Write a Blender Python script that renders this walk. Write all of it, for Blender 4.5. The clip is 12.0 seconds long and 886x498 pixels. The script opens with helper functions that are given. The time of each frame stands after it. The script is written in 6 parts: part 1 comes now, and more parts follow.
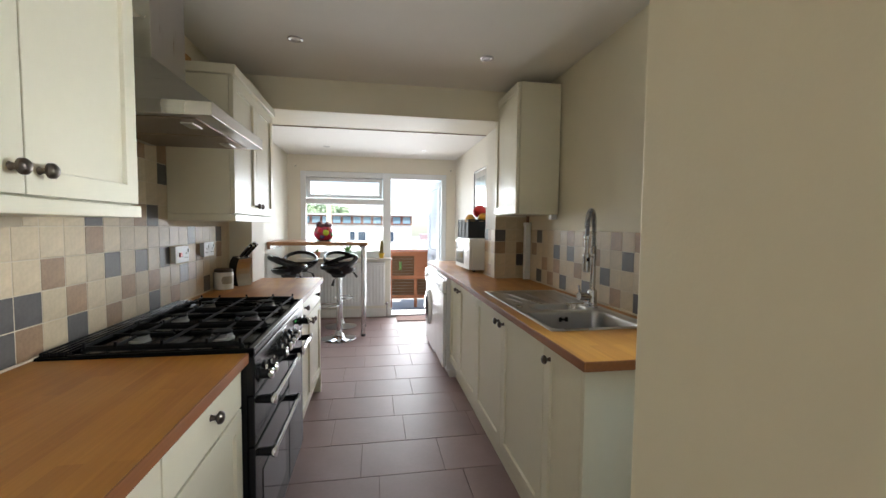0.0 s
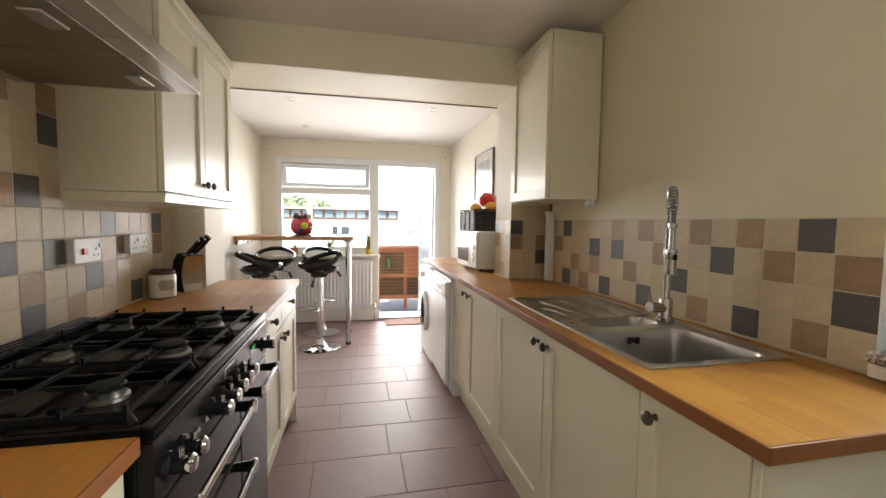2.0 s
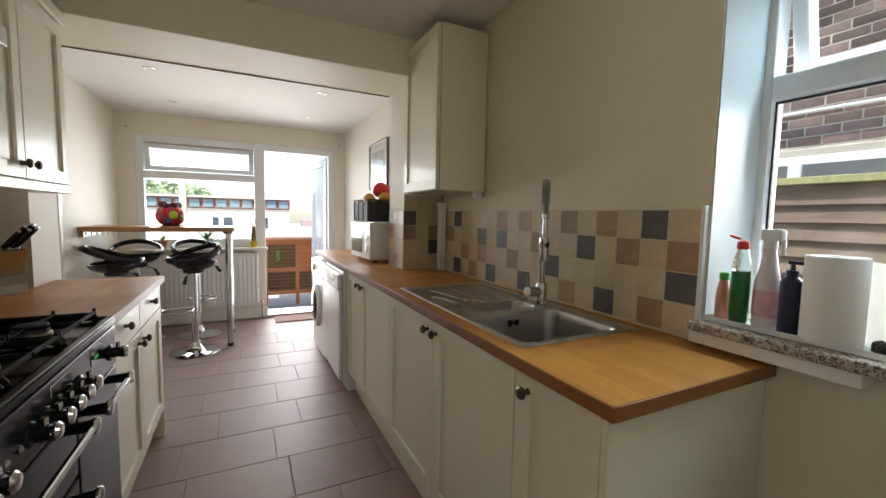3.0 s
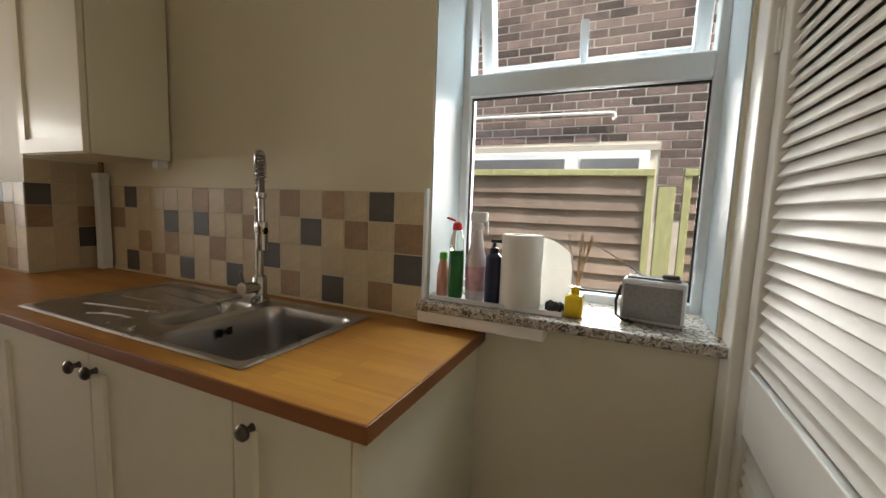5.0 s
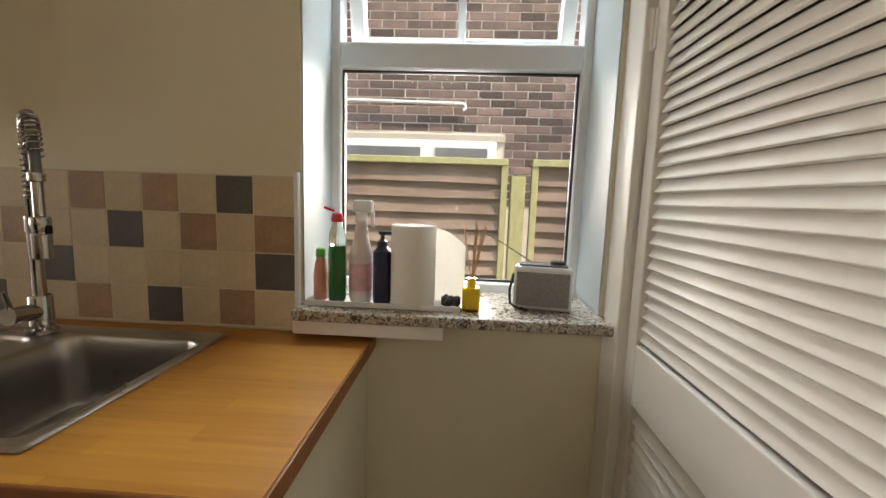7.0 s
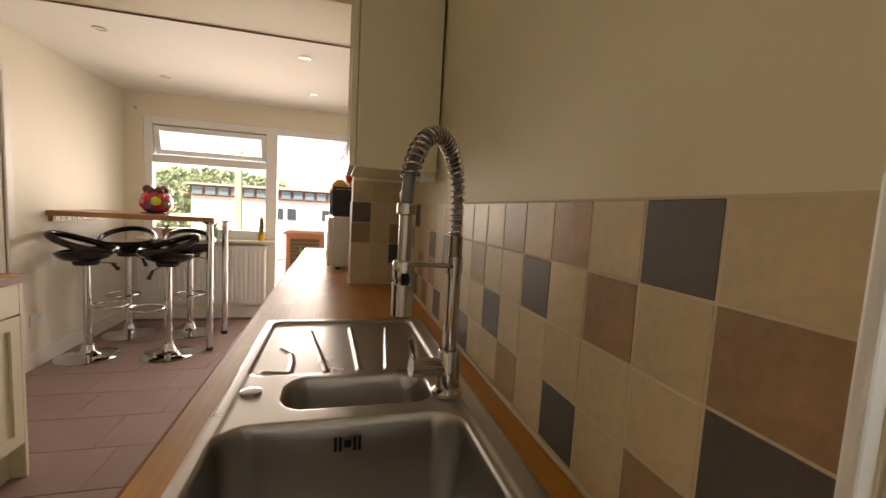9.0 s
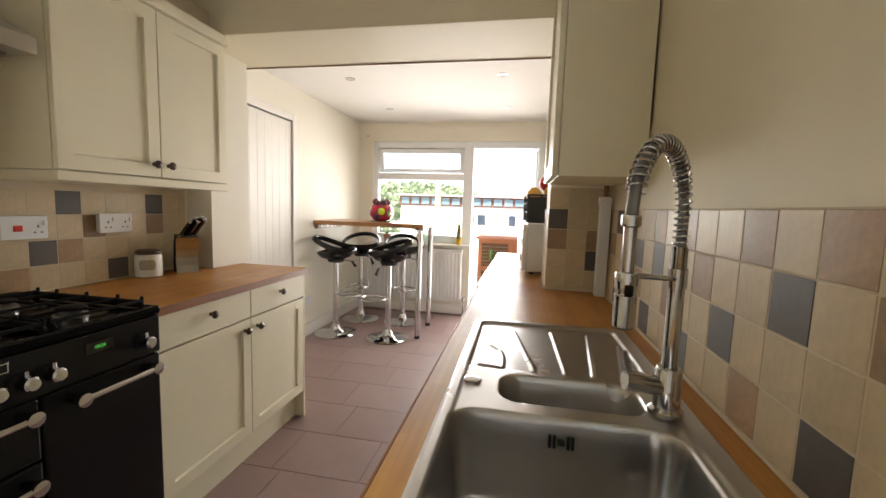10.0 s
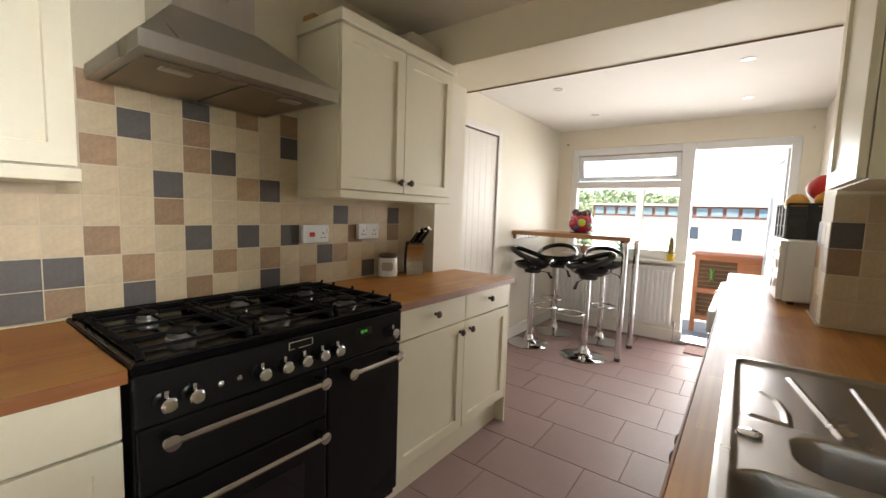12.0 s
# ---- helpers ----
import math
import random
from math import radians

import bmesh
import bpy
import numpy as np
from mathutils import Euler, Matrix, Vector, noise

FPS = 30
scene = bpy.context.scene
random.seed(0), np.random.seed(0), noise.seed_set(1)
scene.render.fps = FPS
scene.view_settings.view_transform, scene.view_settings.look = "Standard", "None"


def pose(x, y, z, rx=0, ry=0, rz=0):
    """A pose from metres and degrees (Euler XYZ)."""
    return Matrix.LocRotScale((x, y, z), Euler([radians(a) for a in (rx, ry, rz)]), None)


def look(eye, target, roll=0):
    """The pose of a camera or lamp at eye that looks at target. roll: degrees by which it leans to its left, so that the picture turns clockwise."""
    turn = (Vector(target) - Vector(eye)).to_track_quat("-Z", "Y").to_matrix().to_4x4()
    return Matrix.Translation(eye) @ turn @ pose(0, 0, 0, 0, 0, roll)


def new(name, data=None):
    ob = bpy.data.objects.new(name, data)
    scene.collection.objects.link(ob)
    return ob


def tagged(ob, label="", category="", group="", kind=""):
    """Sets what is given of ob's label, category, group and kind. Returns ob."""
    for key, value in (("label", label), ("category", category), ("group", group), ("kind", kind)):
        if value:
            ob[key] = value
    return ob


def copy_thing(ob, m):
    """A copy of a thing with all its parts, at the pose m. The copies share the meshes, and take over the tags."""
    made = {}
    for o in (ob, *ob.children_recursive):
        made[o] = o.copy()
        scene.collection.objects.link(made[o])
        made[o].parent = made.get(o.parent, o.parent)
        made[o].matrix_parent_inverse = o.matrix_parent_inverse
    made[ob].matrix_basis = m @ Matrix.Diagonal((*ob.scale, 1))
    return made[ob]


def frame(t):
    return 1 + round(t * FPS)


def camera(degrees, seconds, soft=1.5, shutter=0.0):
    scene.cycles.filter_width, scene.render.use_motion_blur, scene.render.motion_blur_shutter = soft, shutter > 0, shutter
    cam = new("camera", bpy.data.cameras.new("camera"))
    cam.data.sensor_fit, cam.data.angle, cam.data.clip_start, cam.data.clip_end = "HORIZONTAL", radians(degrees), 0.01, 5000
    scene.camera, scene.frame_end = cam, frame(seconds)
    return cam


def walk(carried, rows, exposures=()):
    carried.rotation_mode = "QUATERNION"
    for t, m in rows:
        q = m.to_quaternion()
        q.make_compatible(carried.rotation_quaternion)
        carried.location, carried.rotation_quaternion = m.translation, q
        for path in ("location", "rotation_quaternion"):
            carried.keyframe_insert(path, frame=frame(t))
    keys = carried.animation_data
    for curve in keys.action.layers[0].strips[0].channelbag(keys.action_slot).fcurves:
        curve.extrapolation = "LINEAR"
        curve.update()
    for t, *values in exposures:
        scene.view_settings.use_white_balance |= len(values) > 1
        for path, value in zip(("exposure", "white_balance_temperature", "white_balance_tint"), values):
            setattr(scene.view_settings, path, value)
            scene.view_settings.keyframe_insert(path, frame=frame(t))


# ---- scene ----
cam = camera(95.5, 12.0)
PATH = [
    (0, (0.544, 0.646, 1.319), (0.882, 2.614, 1.208), 0.6),
    (0.5, (0.562, 0.902, 1.304), (0.751, 2.89, 1.197), 0.6),
    (1, (0.556, 1.098, 1.307), (0.674, 3.091, 1.194), 0.8),
    (1.5, (0.511, 1.213, 1.279), (0.713, 3.199, 1.158), 0.7),
    (2, (0.509, 1.245, 1.276), (0.927, 3.197, 1.147), 0.7),
    (2.5, (0.534, 1.248, 1.273), (1.19, 3.131, 1.128), 1.0),
    (2.7, (0.543, 1.245, 1.268), (1.289, 3.095, 1.119), 1.0),
    (4.3, (0.624, 1.279, 1.275), (2.127, 2.582, 1.066), 2.4),
    (4.5, (0.649, 1.313, 1.271), (2.24, 2.508, 1.072), 2.3),
    (5, (0.672, 1.41, 1.264), (2.483, 2.233, 1.052), 2.1),
    (5.5, (0.65, 1.491, 1.267), (2.597, 1.879, 1.026), 1.7),
    (6, (0.639, 1.526, 1.268), (2.622, 1.531, 1.006), 1.3),
    (6.5, (0.671, 1.534, 1.262), (2.648, 1.381, 0.999), 1.7),
    (6.7, (0.707, 1.535, 1.259), (2.688, 1.441, 1.0), 1.8),
    (8.3, (1.2, 1.734, 1.28), (2.536, 3.212, 1.104), 2.8),
    (8.5, (1.288, 1.772, 1.284), (2.391, 3.431, 1.105), 2.8),
    (9, (1.425, 1.793, 1.274), (1.941, 3.717, 1.092), 3.2),
    (9.5, (1.417, 1.76, 1.279), (1.411, 3.75, 1.085), 2.7),
    (10, (1.363, 1.744, 1.285), (0.992, 3.699, 1.084), 1.9),
    (10.5, (1.326, 1.734, 1.288), (0.706, 3.626, 1.094), 1.6),
    (11, (1.292, 1.728, 1.287), (0.469, 3.541, 1.103), 1.6),
    (11.5, (1.266, 1.718, 1.289), (0.256, 3.434, 1.107), 1.6),
    (12, (1.24, 1.707, 1.29), (0.051, 3.305, 1.107), 1.9),
]
EXPOSURES = [(0, 1.38, 6250, 9), (0.6, 1.54, 6350, 9), (1.0, 1.68, 6850, 12), (1.5, 1.72, 6950, 12), (2.2, 1.67, 6950, 13), (2.7, 1.38, 6650, 11), (4.5, 0.88, 6750, 11), (5.5, 1.19, 7850, 18), (6.5, 1.17, 7800, 17), (8.5, 1.1, 8350, 20), (9.0, 1.18, 8800, 21), (9.6, 1.56, 7300, 14), (10, 1.74, 7200, 13), (11, 1.75, 7200, 13), (12, 1.58, 7050, 13)]
walk(cam, [(t, look(eye, target, roll)) for t, eye, target, roll in PATH], EXPOSURES)

# ---- world and light ----
world = bpy.data.worlds.new("world")
scene.world = world
world.use_nodes = True
wn = world.node_tree.nodes
sky = wn.new("ShaderNodeTexSky")
sky.sky_type = "NISHITA"
sky.sun_disc = False
sky.sun_elevation = radians(54)
sky.sun_rotation = radians(204)
world.node_tree.links.new(sky.outputs[0], wn["Background"].inputs[0])
wn["Background"].inputs[1].default_value = 0.13
sun = new("sun", bpy.data.lights.new("sun", "SUN"))
sun.data.energy, sun.data.angle, sun.data.color = 4.2, radians(0.6), (1.0, 0.95, 0.87)
sun.matrix_world = look((0, 0, 0), (0.25, 0.55, -0.85))


def area_lamp(name, where, target, w, h, watts, colour, spread):
    ob = new(name, bpy.data.lights.new(name, "AREA"))
    ob.data.shape, ob.data.size, ob.data.size_y, ob.data.energy, ob.data.color = "RECTANGLE", w, h, watts, colour
    ob.matrix_world = look(where, target)
    ob.data.spread = radians(spread)
    return ob


area_lamp("garden_daylight", (0.14, 6.78, 1.42), (0.5, 2.4, 1.2), 1.05, 1.1, 8.2, (0.97, 0.98, 1.0), 115)
area_lamp("door_daylight", (1.15, 6.86, 1.0), (0.25, 3.2, 0.85), 0.72, 1.9, 10.5, (0.97, 0.98, 1.0), 125)
area_lamp("side_daylight", (2.55, 1.52, 2.88), (1.5, 1.62, 0.8), 1.0, 0.8, 30, (0.68, 0.87, 1.0), 125)
area_lamp("side_daylight_low", (3.25, 1.66, 1.64), (0.1, 2.05, 1.35), 0.5, 0.9, 3.8, (0.93, 0.97, 1.0), 55)
# added fill from behind the camera; no such source is seen
area_lamp("hall_fill", (0.3, -1.75, 1.15), (0.4, 2.0, 1.1), 0.9, 1.8, 1.0, (1.0, 0.97, 0.9), 150)


# ---- shaping helpers ----
def thing(name, at, label, category, group="", kind=""):
    ob = new(name)
    ob.location = at
    ob.empty_display_size = 0.05
    return tagged(ob, label, category, group, kind)


def mesh_of(name, bm, material, smooth=False):
    me = bpy.data.meshes.new(name)
    if smooth:
        for f in bm.faces:
            f.smooth = True
        for e in bm.edges:
            if len(e.link_faces) == 2 and e.calc_face_angle(0) > 0.7:
                e.smooth = False
    bm.to_mesh(me)
    bm.free()
    for m in material if isinstance(material, (list, tuple)) else [material]:
        me.materials.append(m)
    return me


def part(name, bm, material, parent, label="", smooth=False):
    """A mesh part under a thing or a part; the bmesh is in world metres, or round the thing's own origin."""
    root = parent
    while root.parent:
        root = root.parent
    bmesh.ops.translate(bm, vec=-Vector(root.location), verts=bm.verts)
    ob = new(name, mesh_of(name, bm, material, smooth))
    ob.parent = parent
    if label:
        ob["label"] = label
    return ob


def solo(name, bm, material, label, category="", group="", kind="", smooth=False):
    ob = new(name, mesh_of(name, bm, material, smooth))
    return tagged(ob, label, category, group, kind)


def box(bm, x0, y0, z0, x1, y1, z1, bevel=0.0, m=None):
    r = bmesh.ops.create_cube(bm, size=1.0)
    vs = r["verts"]
    for v in vs:
        v.co = Vector((x0 + (v.co.x + 0.5) * (x1 - x0), y0 + (v.co.y + 0.5) * (y1 - y0), z0 + (v.co.z + 0.5) * (z1 - z0)))
    if bevel:
        es = list({e for v in vs for e in v.link_edges})
        vs = list({v for f in bmesh.ops.bevel(bm, geom=es, offset=bevel, segments=2, affect="EDGES", profile=0.5)["faces"] for v in f.verts} | {v for v in vs if v.is_valid})
    if m is not None:
        bmesh.ops.transform(bm, matrix=m, verts=vs)
    return vs


def B(*args, bevel=0.0, m=None):
    bm = bmesh.new()
    box(bm, *args, bevel=bevel, m=m)
    return bm


def rod(bm, p0, p1, r0, r1=None, seg=16):
    p0, p1 = Vector(p0), Vector(p1)
    d = p1 - p0
    m = Matrix.Translation((p0 + p1) / 2) @ d.to_track_quat("Z", "Y").to_matrix().to_4x4()
    bmesh.ops.create_cone(bm, cap_ends=True, segments=seg, radius1=r0, radius2=r0 if r1 is None else r1, depth=d.length, matrix=m)
    return bm


def lathe(bm, profile, at=(0, 0, 0), seg=24, m=None):
    """profile: (radius, height) from the bottom up."""
    rings = []
    for r, z in profile:
        ring = []
        for i in range(seg):
            a = 2 * math.pi * i / seg
            co = Vector((max(r, 1e-4) * math.cos(a), max(r, 1e-4) * math.sin(a), z))
            if m is not None:
                co = m @ co
            ring.append(bm.verts.new(co + Vector(at)))
        rings.append(ring)
    for a, b in zip(rings, rings[1:]):
        for i in range(seg):
            j = (i + 1) % seg
            bm.faces.new((a[i], a[j], b[j], b[i]))
    bm.faces.new(rings[0][::-1])
    bm.faces.new(rings[-1])
    return bm


def tube(bm, pts, r, seg=8, closed=False, flat=1.0):
    """A round bar along points; flat squashes it across."""
    pts = [Vector(p) for p in pts]
    n = len(pts)
    rings, prev = [], None
    for i, p in enumerate(pts):
        a, b = pts[(i - 1) % n if closed else max(i - 1, 0)], pts[(i + 1) % n if closed else min(i + 1, n - 1)]
        t = (b - a).normalized()
        if prev is None:
            up = Vector((0, 0, 1)) if abs(t.z) < 0.9 else Vector((1, 0, 0))
            prev = (up - t * up.dot(t)).normalized()
        prev = (prev - t * prev.dot(t)).normalized()
        side = t.cross(prev)
        rings.append([bm.verts.new(p + prev * (r * math.cos(2 * math.pi * k / seg)) + side * (r * flat * math.sin(2 * math.pi * k / seg))) for k in range(seg)])
    pairs = list(zip(rings, rings[1:])) + ([(rings[-1], rings[0])] if closed else [])
    for a, b in pairs:
        for k in range(seg):
            j = (k + 1) % seg
            bm.faces.new((a[k], a[j], b[j], b[k]))
    if not closed:
        bm.faces.new(rings[0][::-1])
        bm.faces.new(rings[-1])
    return bm


# ---- materials ----
def mat(name, colour, rough=0.5, metal=0.0, spread=0.08, scale=6.0, bump=0.0, bump_scale=60.0, random_tint=0.0, coat=0.0, stretch=(1, 1, 1), fine=0.5, rough_var=0.08):
    """Painted, moulded or mineral surface: two scales of colour variation, uneven gloss, fine relief."""
    m = bpy.data.materials.new(name)
    m.use_nodes = True
    nt = m.node_tree
    n, l = nt.nodes, nt.links
    b = n["Principled BSDF"]
    co = n.new("ShaderNodeTexCoord")
    mp = n.new("ShaderNodeMapping")
    mp.inputs["Scale"].default_value = stretch
    l.new(co.outputs["Object"], mp.inputs["Vector"])
    n1, n2 = n.new("ShaderNodeTexNoise"), n.new("ShaderNodeTexNoise")
    n1.inputs["Scale"].default_value, n1.inputs["Detail"].default_value = scale, 5
    n2.inputs["Scale"].default_value, n2.inputs["Detail"].default_value = scale * 9, 3
    for q in (n1, n2):
        l.new(mp.outputs[0], q.inputs["Vector"])
    mix = n.new("ShaderNodeMath")
    mix.operation = "MULTIPLY_ADD"
    l.new(n2.outputs[0], mix.inputs[0])
    mix.inputs[1].default_value = fine
    l.new(n1.outputs[0], mix.inputs[2])
    rng = n.new("ShaderNodeMapRange")
    rng.inputs[1].default_value, rng.inputs[2].default_value = 0.5 + fine * 0.5 - 0.35, 0.5 + fine * 0.5 + 0.35
    rng.inputs[3].default_value, rng.inputs[4].default_value = 1 - spread, 1 + spread
    l.new(mix.outputs[0], rng.inputs[0])
    val = rng.outputs[0]
    if random_tint:
        oi = n.new("ShaderNodeObjectInfo")
        r2 = n.new("ShaderNodeMapRange")
        r2.inputs[3].default_value, r2.inputs[4].default_value = 1 - random_tint, 1 + random_tint
        l.new(oi.outputs["Random"], r2.inputs[0])
        mm = n.new("ShaderNodeMath")
        mm.operation = "MULTIPLY"
        l.new(val, mm.inputs[0])
        l.new(r2.outputs[0], mm.inputs[1])
        val = mm.outputs[0]
    sc = n.new("ShaderNodeVectorMath")
    sc.operation = "SCALE"
    sc.inputs[0].default_value = colour
    l.new(val, sc.inputs["Scale"])
    l.new(sc.outputs[0], b.inputs["Base Color"])
    rr = n.new("ShaderNodeMapRange")
    rr.inputs[3].default_value, rr.inputs[4].default_value = max(rough - rough_var, 0.02), min(rough + rough_var, 1)
    l.new(n1.outputs[0], rr.inputs[0])
    l.new(rr.outputs[0], b.inputs["Roughness"])
    b.inputs["Metallic"].default_value = metal
    b.inputs["Coat Weight"].default_value = coat
    b.inputs["Coat Roughness"].default_value = 0.08
    if bump:
        n3 = n.new("ShaderNodeTexNoise")
        n3.inputs["Scale"].default_value, n3.inputs["Detail"].default_value = bump_scale, 4
        l.new(mp.outputs[0], n3.inputs["Vector"])
        bp = n.new("ShaderNodeBump")
        bp.inputs["Strength"].default_value, bp.inputs["Distance"].default_value = bump, 0.002
        l.new(n3.outputs[0], bp.inputs["Height"])
        l.new(bp.outputs[0], b.inputs["Normal"])
    return m


def wood(name, light, dark, along="y", stave=(0.32, 0.042), rough=0.35, coat=0.25, staves=True, random_tint=0.0):
    """Solid timber with grain along one axis and, for block worktops, glued staves of uneven tone."""
    m = bpy.data.materials.new(name)
    m.use_nodes = True
    nt = m.node_tree
    n, l = nt.nodes, nt.links
    b = n["Principled BSDF"]
    co = n.new("ShaderNodeTexCoord")
    sep, comb = n.new("ShaderNodeSeparateXYZ"), n.new("ShaderNodeCombineXYZ")
    l.new(co.outputs["Object"], sep.inputs[0])
    order = {"y": (1, 0, 2), "x": (0, 1, 2), "z": (2, 0, 1)}[along]
    for i, o in enumerate(order):
        l.new(sep.outputs[o], comb.inputs[i])
    grain = n.new("ShaderNodeTexNoise")
    gm = n.new("ShaderNodeMapping")
    gm.inputs["Scale"].default_value = (3, 60, 60)
    l.new(comb.outputs[0], gm.inputs[0])
    l.new(gm.outputs[0], grain.inputs["Vector"])
    grain.inputs["Scale"].default_value, grain.inputs["Detail"].default_value = 1.6, 6
    cloud = n.new("ShaderNodeTexNoise")
    cloud.inputs["Scale"].default_value = 2.2
    l.new(co.outputs["Object"], cloud.inputs["Vector"])
    fac = n.new("ShaderNodeMath")
    fac.operation = "MULTIPLY_ADD"
    l.new(grain.outputs[0], fac.inputs[0])
    fac.inputs[1].default_value = 0.55
    if staves:
        br = n.new("ShaderNodeTexBrick")
        br.inputs["Scale"].default_value = 1.0
        br.inputs["Brick Width"].default_value, br.inputs["Row Height"].default_value = stave
        br.inputs["Mortar Size"].default_value = 0.0
        br.inputs["Color1"].default_value, br.inputs["Color2"].default_value = (0, 0, 0, 1), (1, 1, 1, 1)
        br.inputs["Bias"].default_value = -0.1
        br.offset = 0.37
        l.new(comb.outputs[0], br.inputs["Vector"])
        half = n.new("ShaderNodeMath")
        half.operation = "MULTIPLY_ADD"
        l.new(br.outputs[0], half.inputs[0])
        half.inputs[1].default_value = 0.27
        l.new(cloud.outputs[0], half.inputs[2])
        sub = n.new("ShaderNodeMath")
        sub.operation = "SUBTRACT"
        l.new(half.outputs[0], sub.inputs[0])
        sub.inputs[1].default_value = 0.30
        l.new(sub.outputs[0], fac.inputs[2])
    else:
        l.new(cloud.outputs[0], fac.inputs[2])
    ramp = n.new("ShaderNodeMix")
    ramp.data_type = "RGBA"
    rg = n.new("ShaderNodeMapRange")
    rg.inputs[1].default_value, rg.inputs[2].default_value = (0.2, 0.85) if staves else (0.5, 1.1)
    l.new(fac.outputs[0], rg.inputs[0])
    val = rg.outputs[0]
    if random_tint:
        oi = n.new("ShaderNodeObjectInfo")
        ma = n.new("ShaderNodeMath")
        ma.operation = "MULTIPLY_ADD"
        l.new(oi.outputs["Random"], ma.inputs[0])
        ma.inputs[1].default_value = random_tint
        l.new(val, ma.inputs[2])
        val = ma.outputs[0]
    l.new(val, ramp.inputs["Factor"])
    ramp.inputs["A"].default_value, ramp.inputs["B"].default_value = (*light, 1), (*dark, 1)
    l.new(ramp.outputs["Result"], b.inputs["Base Color"])
    rr = n.new("ShaderNodeMapRange")
    rr.inputs[3].default_value, rr.inputs[4].default_value = rough - 0.08, rough + 0.12
    l.new(cloud.outputs[0], rr.inputs[0])
    l.new(rr.outputs[0], b.inputs["Roughness"])
    b.inputs["Coat Weight"].default_value = coat
    b.inputs["Coat Roughness"].default_value = 0.25
    bp = n.new("ShaderNodeBump")
    bp.inputs["Strength"].default_value, bp.inputs["Distance"].default_value = 0.12, 0.001
    l.new(grain.outputs[0], bp.inputs["Height"])
    l.new(bp.outputs[0], b.inputs["Normal"])
    return m


def speckle(name, colours, scale, rough):
    """Polished granite."""
    m = bpy.data.materials.new(name)
    m.use_nodes = True
    nt = m.node_tree
    n, l = nt.nodes, nt.links
    b = n["Principled BSDF"]
    co, vo, cr = n.new("ShaderNodeTexCoord"), n.new("ShaderNodeTexVoronoi"), n.new("ShaderNodeValToRGB")
    vo.inputs["Scale"].default_value = scale
    ns = n.new("ShaderNodeTexNoise")
    ns.inputs["Scale"].default_value = scale * 0.4
    l.new(co.outputs["Object"], ns.inputs["Vector"])
    ad = n.new("ShaderNodeVectorMath")
    ad.operation = "MULTIPLY_ADD"
    l.new(ns.outputs["Color"], ad.inputs[0])
    ad.inputs[1].default_value = (0.03, 0.03, 0.03)
    l.new(co.outputs["Object"], ad.inputs[2])
    l.new(ad.outputs[0], vo.inputs["Vector"])
    sp = n.new("ShaderNodeSeparateColor")
    l.new(vo.outputs["Color"], sp.inputs[0])
    l.new(sp.outputs[0], cr.inputs[0])
    cr.color_ramp.interpolation = "CONSTANT"
    cr.color_ramp.elements[0].color, cr.color_ramp.elements[1].color = (*colours[0], 1), (*colours[-1], 1)
    cr.color_ramp.elements[1].position = 0.82
    for i, c in enumerate(colours[1:-1]):
        e = cr.color_ramp.elements.new(0.35 + 0.25 * i)
        e.color = (*c, 1)
    l.new(cr.outputs[0], b.inputs["Base Color"])
    b.inputs["Roughness"].default_value = rough
    return m


def glass(name, tint=(1, 1, 1), rough=0.0):
    m = bpy.data.materials.new(name)
    m.use_nodes = True
    b = m.node_tree.nodes["Principled BSDF"]
    b.inputs["Base Color"].default_value = (*tint, 1)
    b.inputs["Roughness"].default_value = rough
    b.inputs["Transmission Weight"].default_value = 1.0
    b.inputs["IOR"].default_value = 1.45
    return m


def pane_material(name):
    """Thin window glass: see-through with a faint mirror."""
    m = bpy.data.materials.new(name)
    m.use_nodes = True
    nt = m.node_tree
    n, l = nt.nodes, nt.links
    out = n["Material Output"]
    tr, gl, fr, mx = n.new("ShaderNodeBsdfTransparent"), n.new("ShaderNodeBsdfGlossy"), n.new("ShaderNodeFresnel"), n.new("ShaderNodeMixShader")
    tr.inputs[0].default_value = (0.96, 0.98, 0.97, 1)
    gl.inputs["Roughness"].default_value = 0.01
    fr.inputs[0].default_value = 1.3
    l.new(fr.outputs[0], mx.inputs[0])
    l.new(tr.outputs[0], mx.inputs[1])
    l.new(gl.outputs[0], mx.inputs[2])
    l.new(mx.outputs[0], out.inputs[0])
    return m


def glow(name, colour, strength):
    m = bpy.data.materials.new(name)
    m.use_nodes = True
    b = m.node_tree.nodes["Principled BSDF"]
    b.inputs["Base Color"].default_value = (0, 0, 0, 1)
    b.inputs["Emission Color"].default_value = (*colour, 1)
    b.inputs["Emission Strength"].default_value = strength
    return m


M_WALL = mat("magnolia_paint", (0.755, 0.695, 0.53), 0.6, spread=0.03, scale=1.3, bump=0.15, bump_scale=140)
M_WALL2 = mat("cream_paint", (0.79, 0.75, 0.645), 0.6, spread=0.025, scale=1.3, bump=0.15, bump_scale=140)
M_CEIL = mat("ceiling_paint", (0.80, 0.765, 0.68), 0.75, spread=0.03, scale=1.0, bump=0.1, bump_scale=120)
M_CEIL2 = mat("dining_ceiling_paint", (0.80, 0.785, 0.745), 0.75, spread=0.03, scale=1.0, bump=0.1, bump_scale=120)
M_CAB = mat("cream_cabinet_paint", (0.785, 0.742, 0.575), 0.4, spread=0.03, scale=3, bump=0.04, bump_scale=30, coat=0.15)
M_GLOSSW = mat("white_gloss_paint", (0.80, 0.77, 0.72), 0.46, spread=0.04, scale=5, bump=0.12, bump_scale=40, coat=0.04)
